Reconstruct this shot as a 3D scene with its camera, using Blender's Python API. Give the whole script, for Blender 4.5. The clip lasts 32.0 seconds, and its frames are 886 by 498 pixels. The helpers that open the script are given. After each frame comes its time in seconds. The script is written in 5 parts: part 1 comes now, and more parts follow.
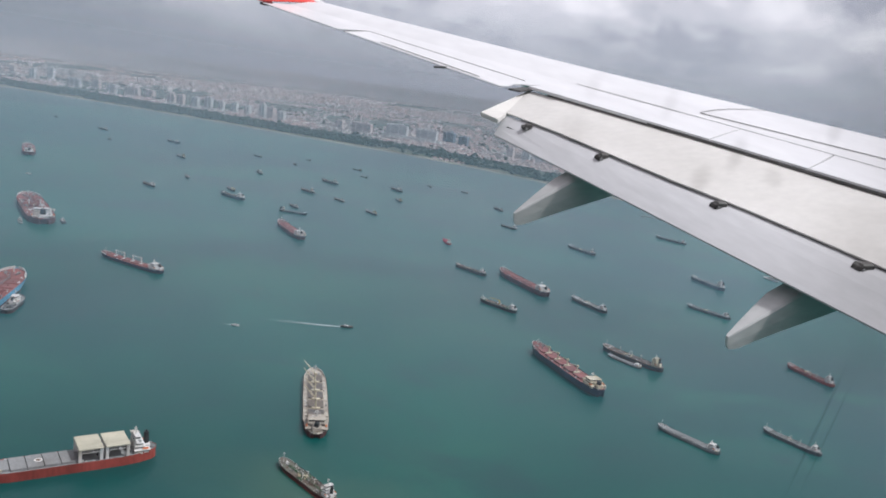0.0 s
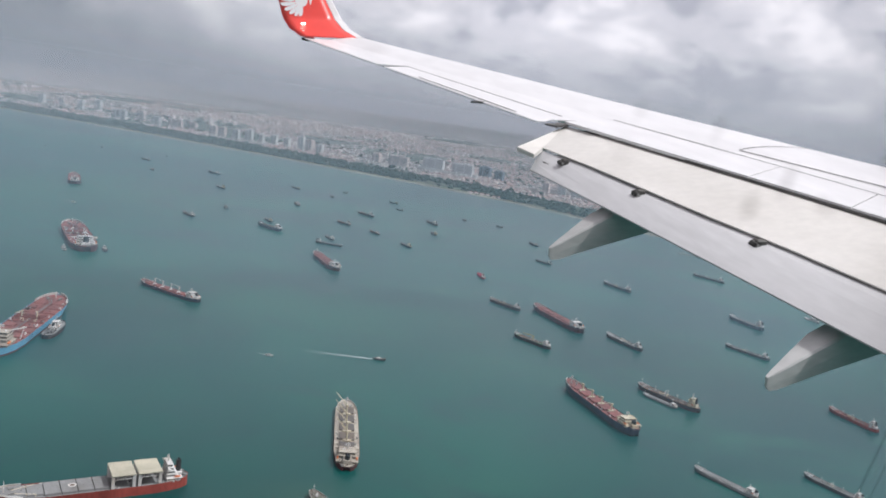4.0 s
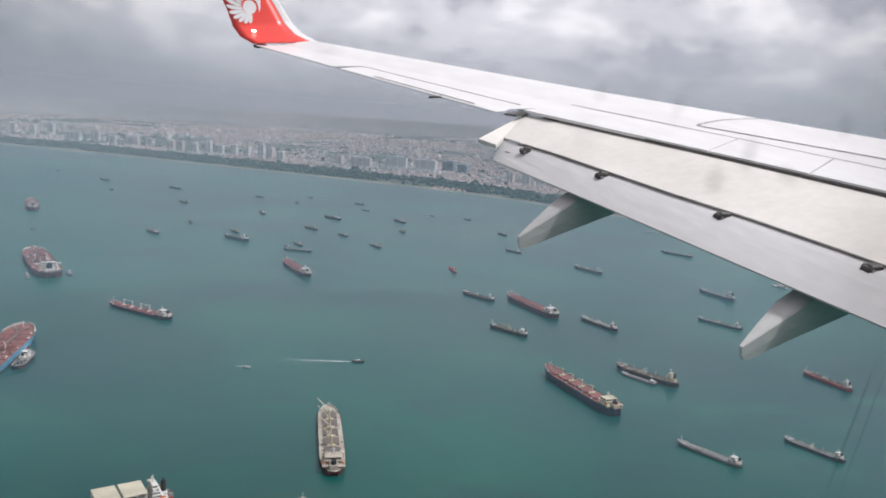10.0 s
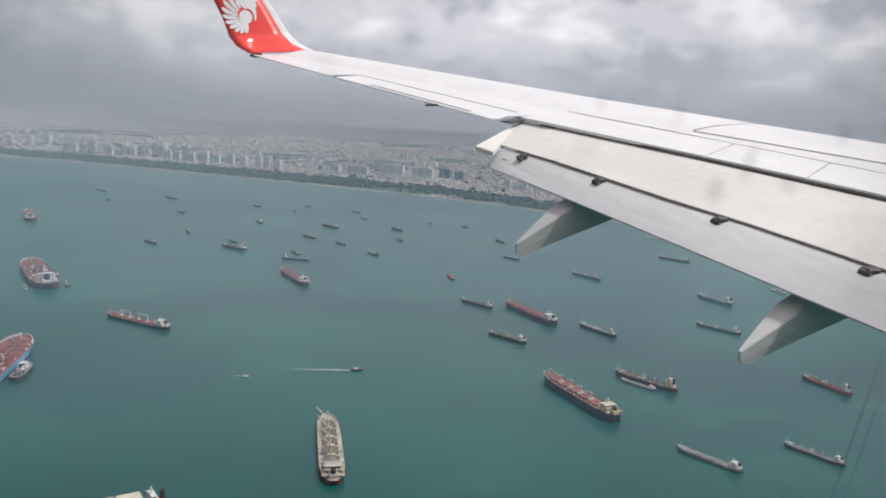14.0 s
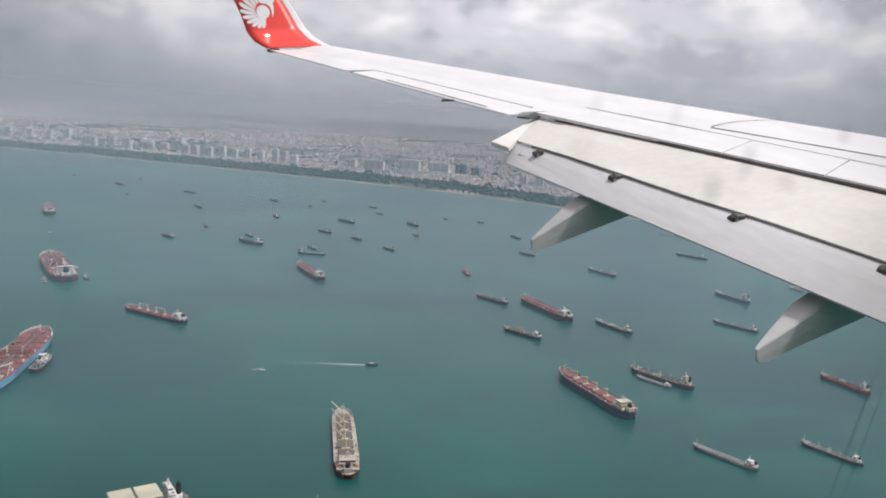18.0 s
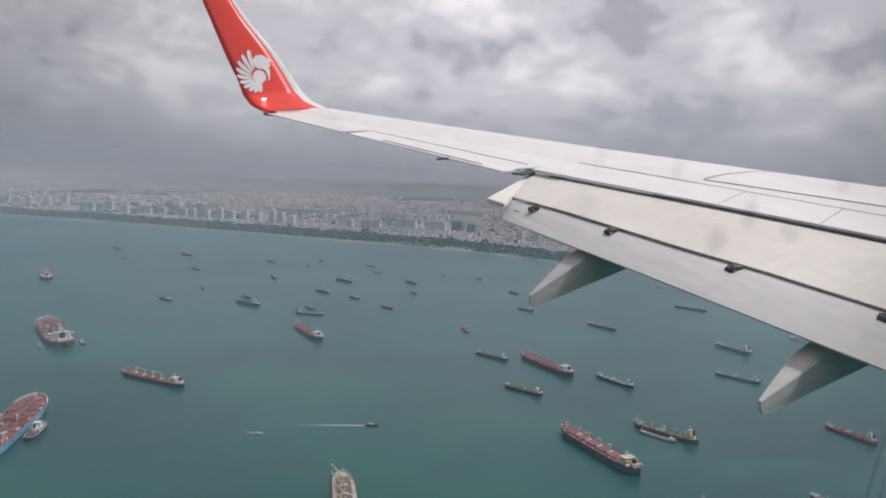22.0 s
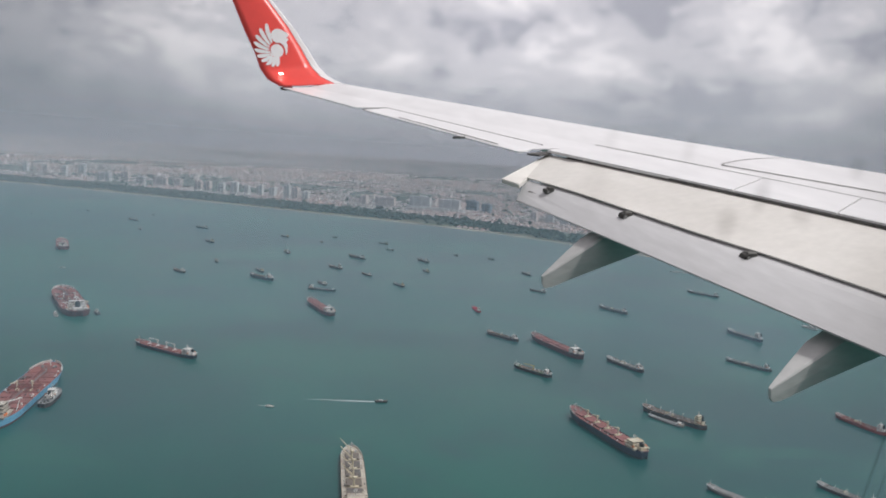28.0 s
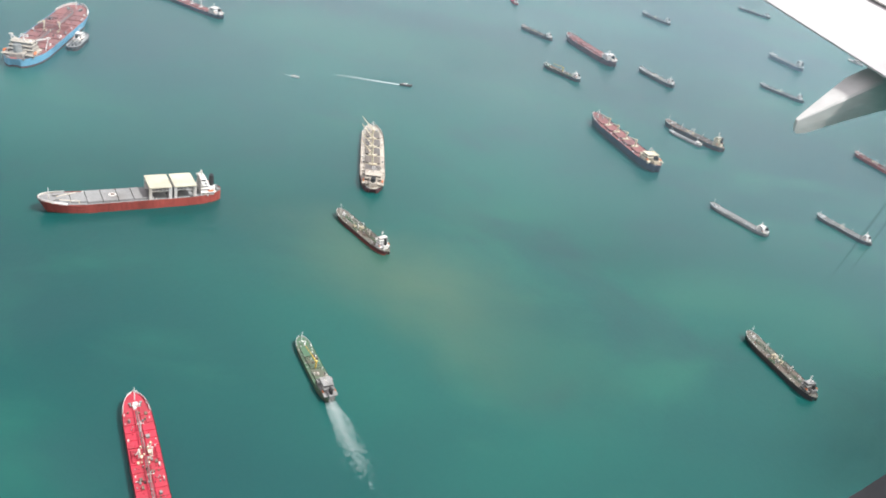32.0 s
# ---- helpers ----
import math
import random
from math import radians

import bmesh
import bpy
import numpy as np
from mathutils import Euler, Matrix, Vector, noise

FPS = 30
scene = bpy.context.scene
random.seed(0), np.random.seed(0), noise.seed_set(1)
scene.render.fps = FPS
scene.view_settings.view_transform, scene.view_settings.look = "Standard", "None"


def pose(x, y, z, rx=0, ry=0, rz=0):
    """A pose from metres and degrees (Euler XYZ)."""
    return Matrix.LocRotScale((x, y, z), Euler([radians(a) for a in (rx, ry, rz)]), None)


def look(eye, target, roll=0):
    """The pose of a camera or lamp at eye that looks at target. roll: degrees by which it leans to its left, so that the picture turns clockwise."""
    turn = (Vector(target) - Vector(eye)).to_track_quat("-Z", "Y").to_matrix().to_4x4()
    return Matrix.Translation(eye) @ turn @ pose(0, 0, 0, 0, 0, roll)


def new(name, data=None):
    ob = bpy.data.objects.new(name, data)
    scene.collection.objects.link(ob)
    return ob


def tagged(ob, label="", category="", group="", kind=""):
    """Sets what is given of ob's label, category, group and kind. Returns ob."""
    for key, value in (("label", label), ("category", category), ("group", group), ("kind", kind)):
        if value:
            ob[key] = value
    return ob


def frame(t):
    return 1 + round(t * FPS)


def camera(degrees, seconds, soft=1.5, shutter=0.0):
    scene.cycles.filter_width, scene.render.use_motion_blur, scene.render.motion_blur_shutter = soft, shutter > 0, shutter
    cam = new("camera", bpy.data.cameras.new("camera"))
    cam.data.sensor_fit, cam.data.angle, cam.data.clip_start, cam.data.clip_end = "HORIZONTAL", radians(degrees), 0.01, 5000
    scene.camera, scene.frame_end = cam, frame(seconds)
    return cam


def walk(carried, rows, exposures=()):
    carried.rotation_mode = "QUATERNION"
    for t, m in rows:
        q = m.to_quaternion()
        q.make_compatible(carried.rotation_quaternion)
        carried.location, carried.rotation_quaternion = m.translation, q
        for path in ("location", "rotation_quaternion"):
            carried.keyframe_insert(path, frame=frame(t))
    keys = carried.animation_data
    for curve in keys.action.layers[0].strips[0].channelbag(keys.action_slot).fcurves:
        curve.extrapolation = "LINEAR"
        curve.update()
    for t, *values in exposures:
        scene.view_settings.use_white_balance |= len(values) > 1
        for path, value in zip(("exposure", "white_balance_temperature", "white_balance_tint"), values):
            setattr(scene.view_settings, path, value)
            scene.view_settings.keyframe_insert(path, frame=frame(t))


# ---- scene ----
# ---------------------------------------------------------------- camera
cam = camera(58.0, 32.0, 1.85)
EYE_Z = 120.0
# seconds, place, turn (degrees): held at a cabin window behind the wing
ROWS_OF_WALK = [
    (0.0, 0.001, -0.001, 120.001, 78.47, -7.33, -1.14),
    (0.5, -0.001, 0.002, 120.000, 77.71, -7.93, -0.52),
    (1.0, -0.002, 0.004, 120.000, 76.68, -8.60, 1.20),
    (1.5, -0.002, 0.002, 120.000, 75.91, -8.68, 2.17),
    (2.0, -0.001, 0.001, 119.999, 76.13, -8.39, 2.24),
    (2.5, 0.001, 0.001, 119.999, 77.38, -7.90, 2.02),
    (3.0, 0.001, -0.001, 120.000, 78.94, -7.72, 1.73),
    (3.5, 0.000, -0.000, 119.998, 80.24, -7.91, 1.70),
    (5.5, -0.001, -0.001, 119.998, 80.97, -6.65, -0.03),
    (6.0, 0.002, -0.001, 119.999, 81.48, -6.17, -0.32),
    (6.5, -0.002, 0.000, 119.999, 81.83, -6.01, -0.35),
    (7.0, -0.002, 0.000, 119.998, 81.57, -5.34, -0.72),
    (7.5, 0.001, -0.002, 120.000, 81.25, -4.91, -0.97),
    (8.0, 0.002, -0.002, 120.001, 80.96, -4.67, -1.23),
    (8.5, 0.001, 0.000, 120.002, 80.79, -4.20, -1.33),
    (9.0, 0.001, 0.001, 120.001, 80.43, -4.03, -1.31),
    (9.5, 0.002, -0.002, 120.000, 80.08, -3.96, -1.28),
    (10.0, -0.001, 0.001, 119.998, 80.54, -3.67, -1.42),
    (10.5, -0.002, 0.001, 119.998, 80.86, -3.96, -1.48),
    (11.0, -0.001, -0.002, 119.998, 81.34, -3.71, -1.58),
    (11.5, -0.001, 0.000, 119.999, 81.74, -3.75, -1.66),
    (12.0, -0.001, -0.001, 119.998, 81.65, -3.91, -1.72),
    (12.5, 0.003, -0.001, 120.000, 81.49, -3.51, -1.85),
    (13.0, 0.001, -0.001, 120.000, 81.50, -3.10, -1.85),
    (13.5, 0.001, -0.003, 120.001, 81.37, -3.20, -1.68),
    (14.0, -0.002, 0.001, 119.999, 81.09, -3.18, -1.66),
    (14.5, 0.002, 0.001, 120.001, 80.84, -3.68, -1.41),
    (16.5, 0.001, -0.001, 119.998, 80.86, -3.36, -1.19),
    (17.0, -0.003, 0.002, 119.996, 80.92, -3.55, -1.07),
    (17.5, -0.001, 0.002, 119.999, 80.74, -3.43, -0.88),
    (18.0, 0.002, -0.001, 120.000, 80.70, -3.34, -0.50),
    (18.5, 0.001, 0.003, 120.004, 81.15, -3.34, -0.11),
    (19.0, -0.001, 0.000, 120.000, 81.68, -3.45, 0.19),
    (19.5, -0.002, 0.001, 119.999, 82.59, -3.58, 0.32),
    (20.0, -0.003, 0.002, 120.001, 83.62, -3.04, 0.23),
    (20.5, 0.001, -0.002, 120.001, 83.78, -3.02, 0.16),
    (21.0, 0.002, -0.002, 120.001, 84.19, -2.41, -0.28),
    (21.5, 0.000, -0.002, 119.999, 84.70, -2.19, -0.70),
    (22.0, -0.000, -0.001, 120.000, 84.81, -2.14, -0.83),
    (22.5, 0.001, -0.000, 120.002, 84.43, -1.98, -0.51),
    (23.0, 0.000, 0.000, 120.000, 83.50, -1.90, 0.00),
    (23.5, -0.000, 0.002, 120.001, 83.02, -1.68, 0.22),
    (24.0, -0.004, 0.001, 119.998, 83.10, -1.87, 0.41),
    (24.5, 0.000, -0.001, 119.997, 83.55, -1.57, 0.40),
    (25.0, -0.000, -0.004, 119.997, 84.03, -0.94, 0.16),
    (25.5, -0.000, -0.001, 119.998, 84.38, -0.66, -0.17),
    (27.5, 0.001, -0.004, 119.998, 83.64, -3.12, 0.47),
    (28.0, 0.001, -0.002, 119.999, 83.26, -3.49, 0.27),
    (28.5, -0.003, 0.001, 120.002, 82.60, -4.69, 0.51),
    (29.0, 0.013, 0.002, 120.023, 77.06, -6.42, 1.12),
    (29.5, -0.002, -0.000, 119.999, 74.43, -6.84, 1.21),
    (30.0, 0.000, 0.002, 120.003, 73.82, -6.21, 1.00),
    (30.5, -0.005, 0.005, 120.001, 72.76, -6.85, 1.13),
    (31.0, -0.006, 0.003, 119.999, 67.85, -9.22, 2.11),
    (31.5, -0.002, 0.005, 120.000, 63.89, -9.68, 3.13),
    (32.0, 0.001, 0.000, 120.001, 60.87, -9.43, 4.00),
]
walk(cam, [(t, pose(*rest)) for t, *rest in ROWS_OF_WALK], [(0, 0.05, 6040, 9), (1, 0.17, 6030, 9), (2, 0.28, 6020, 9), (3.5, 0.13, 6120, 9), (6, 0.05, 6220, 9), (9, 0.10, 6230, 9), (13, 0.02, 6260, 8), (17, 0.06, 6320, 9), (19, 0.11, 6330, 9), (20, 0.05, 6350, 10), (22, -0.20, 6330, 10), (25, -0.1, 6320, 9), (28, -0.12, 6320, 8), (28.6, 0.0, 6340, 7), (29.5, 0.27, 6330, 7), (30, 0.42, 6320, 6), (31, 0.62, 6380, 6), (32, 1.02, 6400, 8)])

# ---------------------------------------------------------------- light
world = bpy.data.worlds.new("overcast_sky")
scene.world = world
world.use_nodes = True
wn, wl = world.node_tree.nodes, world.node_tree.links
wn.clear()


def wnode(kind, **values):
    n = wn.new(kind)
    for k, v in values.items():
        n.inputs[k].default_value = v
    return n


SUN_EL, SUN_ROT = 57, 92
sky = wn.new("ShaderNodeTexSky")
sky.sky_type, sky.sun_disc = "NISHITA", False
sky.sun_elevation, sky.sun_rotation = radians(SUN_EL), radians(SUN_ROT)
coord = wn.new("ShaderNodeTexCoord")
split = wn.new("ShaderNodeSeparateXYZ")
wl.new(coord.outputs["Generated"], split.inputs[0])
lift = wn.new("ShaderNodeMath"); lift.operation = "ADD"; lift.inputs[1].default_value = 0.30
top = wn.new("ShaderNodeMath"); top.operation = "MAXIMUM"; top.inputs[1].default_value = 0.0
wl.new(split.outputs[2], top.inputs[0]); wl.new(top.outputs[0], lift.inputs[0])
flat = []
for axis in (0, 1):
    div = wn.new("ShaderNodeMath"); div.operation = "DIVIDE"
    wl.new(split.outputs[axis], div.inputs[0]); wl.new(lift.outputs[0], div.inputs[1])
    flat.append(div)
join = wn.new("ShaderNodeCombineXYZ")
wl.new(flat[0].outputs[0], join.inputs[0]); wl.new(flat[1].outputs[0], join.inputs[1])
big = wnode("ShaderNodeTexNoise", Scale=1.9, Detail=5.0, Roughness=0.5, Distortion=0.1)
wl.new(join.outputs[0], big.inputs["Vector"])
ramp = wn.new("ShaderNodeValToRGB")
ramp.color_ramp.interpolation = "EASE"
ramp.color_ramp.elements[0].position, ramp.color_ramp.elements[0].color = 0.38, (0.505, 0.465, 0.505, 1)
ramp.color_ramp.elements[1].position, ramp.color_ramp.elements[1].color = 0.62, (1.10, 1.00, 1.0, 1)
mid = ramp.color_ramp.elements.new(0.48); mid.color = (0.75, 0.685, 0.71, 1)
puff = wnode("ShaderNodeTexNoise", Scale=6.0, Detail=10.0, Roughness=0.63, Distortion=0.12)
shape = wn.new("ShaderNodeMapping"); shape.inputs["Scale"].default_value = (1.0, 1.0, 1.75)
wl.new(coord.outputs["Generated"], shape.inputs[0]); wl.new(shape.outputs[0], puff.inputs["Vector"])
heap = wn.new("ShaderNodeMix"); heap.inputs["Factor"].default_value = 0.76
wl.new(big.outputs["Fac"], heap.inputs["A"]); wl.new(puff.outputs["Fac"], heap.inputs["B"])
curl = wnode("ShaderNodeTexNoise", Scale=19.0, Detail=7.0, Roughness=0.58, Distortion=0.3)
wl.new(shape.outputs[0], curl.inputs["Vector"])
edge = wn.new("ShaderNodeMath"); edge.operation = "MULTIPLY_ADD"; edge.inputs[1].default_value, edge.inputs[2].default_value = 0.30, -0.15
lump = wn.new("ShaderNodeMath"); lump.operation = "ADD"
wl.new(curl.outputs["Fac"], edge.inputs[0]); wl.new(edge.outputs[0], lump.inputs[0]); wl.new(heap.outputs["Result"], lump.inputs[1])
wl.new(lump.outputs[0], ramp.inputs[0])
band = wn.new("ShaderNodeValToRGB")          # haze towards the horizon
band.color_ramp.interpolation = "EASE"
band.color_ramp.elements[0].position, band.color_ramp.elements[0].color = 0.0, (1, 1, 1, 1)
band.color_ramp.elements[1].position, band.color_ramp.elements[1].color = 0.13, (0, 0, 0, 1)
wl.new(top.outputs[0], band.inputs[0])
HAZE = (0.425, 0.405, 0.45, 1)
hazy = wn.new("ShaderNodeMix"); hazy.data_type = "RGBA"
hazy.inputs["B"].default_value = HAZE
wl.new(band.outputs[0], hazy.inputs["Factor"]); wl.new(ramp.outputs[0], hazy.inputs["A"])
air = wn.new("ShaderNodeMix"); air.data_type = "RGBA"; air.blend_type = "ADD"
air.inputs["Factor"].default_value = 0.012
wl.new(hazy.outputs["Result"], air.inputs["A"]); wl.new(sky.outputs[0], air.inputs["B"])
back = wnode("ShaderNodeBackground", Strength=1.0)
# sky dimmer to one side and brighter over the wing, tuned by direction
turned = wn.new("ShaderNodeValToRGB"); turned.color_ramp.interpolation = "EASE"
side = wn.new("ShaderNodeMapRange"); side.inputs["From Min"].default_value = -1.0
wl.new(split.outputs[0], side.inputs["Value"]); wl.new(side.outputs[0], turned.inputs[0])
while len(turned.color_ramp.elements) < 5:
    turned.color_ramp.elements.new(0.5)
for e, (at, v) in zip(turned.color_ramp.elements, ((0.19, 0.45), (0.44, 0.94), (0.53, 1.07), (0.63, 0.95), (0.76, 0.80))):
    e.position, e.color = at, (v, v, v, 1)
lit = wn.new("ShaderNodeMix"); lit.data_type = "RGBA"; lit.blend_type = "MULTIPLY"; lit.inputs["Factor"].default_value = 1.0
wl.new(air.outputs["Result"], lit.inputs["A"]); wl.new(turned.outputs[0], lit.inputs["B"])
wl.new(lit.outputs["Result"], back.inputs[0])
wl.new(back.outputs[0], wn.new("ShaderNodeOutputWorld").inputs[0])

sun = new("sun", bpy.data.lights.new("sun", "SUN"))
sun.data.energy, sun.data.angle, sun.data.color = 2.75, radians(5), (1.0, 0.97, 0.93)
sun_way = Vector((math.sin(radians(SUN_ROT)) * math.cos(radians(SUN_EL)), math.cos(radians(SUN_ROT)) * math.cos(radians(SUN_EL)), math.sin(radians(SUN_EL))))
sun.matrix_world = look(sun_way * 300, (0, 0, 0))


# ---------------------------------------------------------------- materials
def material(name, colour, rough=0.6, metal=0.0, vary=0.12, scale=1.0, bump=0.05, streak=(1, 1, 1), spec=0.5, other=None, random_hue=0.0):
    """Paint or bare surface with a coarse stain layer, a fine grain layer and relief. colour: base; other: the stain's colour."""
    m = bpy.data.materials.new(name)
    m.use_nodes = True
    n, l = m.node_tree.nodes, m.node_tree.links
    b = n["Principled BSDF"]
    b.inputs["Metallic"].default_value, b.inputs["Specular IOR Level"].default_value = metal, spec
    tc = n.new("ShaderNodeTexCoord")
    mp = n.new("ShaderNodeMapping"); mp.inputs["Scale"].default_value = streak
    l.new(tc.outputs["Object"], mp.inputs[0])
    coarse, fine = n.new("ShaderNodeTexNoise"), n.new("ShaderNodeTexNoise")
    for tex, s, d in ((coarse, scale * 0.35, 5), (fine, scale * 4.5, 4)):
        tex.inputs["Scale"].default_value, tex.inputs["Detail"].default_value = s, d
        l.new(mp.outputs[0], tex.inputs["Vector"])
    cr = n.new("ShaderNodeValToRGB")
    dark = other or [c * (1 - 2.2 * vary) for c in colour]
    cr.color_ramp.elements[0].position, cr.color_ramp.elements[0].color = 0.34, (*[max(c, 0.004) for c in dark], 1)
    cr.color_ramp.elements[1].position, cr.color_ramp.elements[1].color = 0.60, (*colour, 1)
    l.new(coarse.outputs["Fac"], cr.inputs[0])
    mul = n.new("ShaderNodeMix"); mul.data_type = "RGBA"; mul.blend_type = "MULTIPLY"; mul.inputs["Factor"].default_value = 1
    gr = n.new("ShaderNodeMapRange")
    gr.inputs["From Min"].default_value, gr.inputs["From Max"].default_value = 0.3, 0.7
    gr.inputs["To Min"].default_value, gr.inputs["To Max"].default_value = 1 - vary, 1 + vary * 0.4
    l.new(fine.outputs["Fac"], gr.inputs["Value"])
    l.new(cr.outputs[0], mul.inputs["A"]); l.new(gr.outputs[0], mul.inputs["B"])
    last = mul.outputs["Result"]
    if random_hue:
        info = n.new("ShaderNodeNewGeometry")
        hs = n.new("ShaderNodeHueSaturation")
        mr = n.new("ShaderNodeMapRange"); mr.inputs["To Min"].default_value, mr.inputs["To Max"].default_value = 1 - random_hue, 1 + random_hue
        l.new(info.outputs["Random Per Island"], mr.inputs["Value"]); l.new(mr.outputs[0], hs.inputs["Value"])
        l.new(last, hs.inputs["Color"]); last = hs.outputs[0]
    l.new(last, b.inputs["Base Color"])
    rr = n.new("ShaderNodeMapRange"); rr.inputs["To Min"].default_value, rr.inputs["To Max"].default_value = max(rough - 0.1, 0.05), min(rough + 0.12, 1)
    l.new(coarse.outputs["Fac"], rr.inputs["Value"]); l.new(rr.outputs[0], b.inputs["Roughness"])
    if bump:
        bp = n.new("ShaderNodeBump"); bp.inputs["Strength"].default_value, bp.inputs["Distance"].default_value = bump, 0.05 / max(scale, 0.02)
        l.new(fine.outputs["Fac"], bp.inputs["Height"]); l.new(bp.outputs[0], b.inputs["Normal"])
    return m


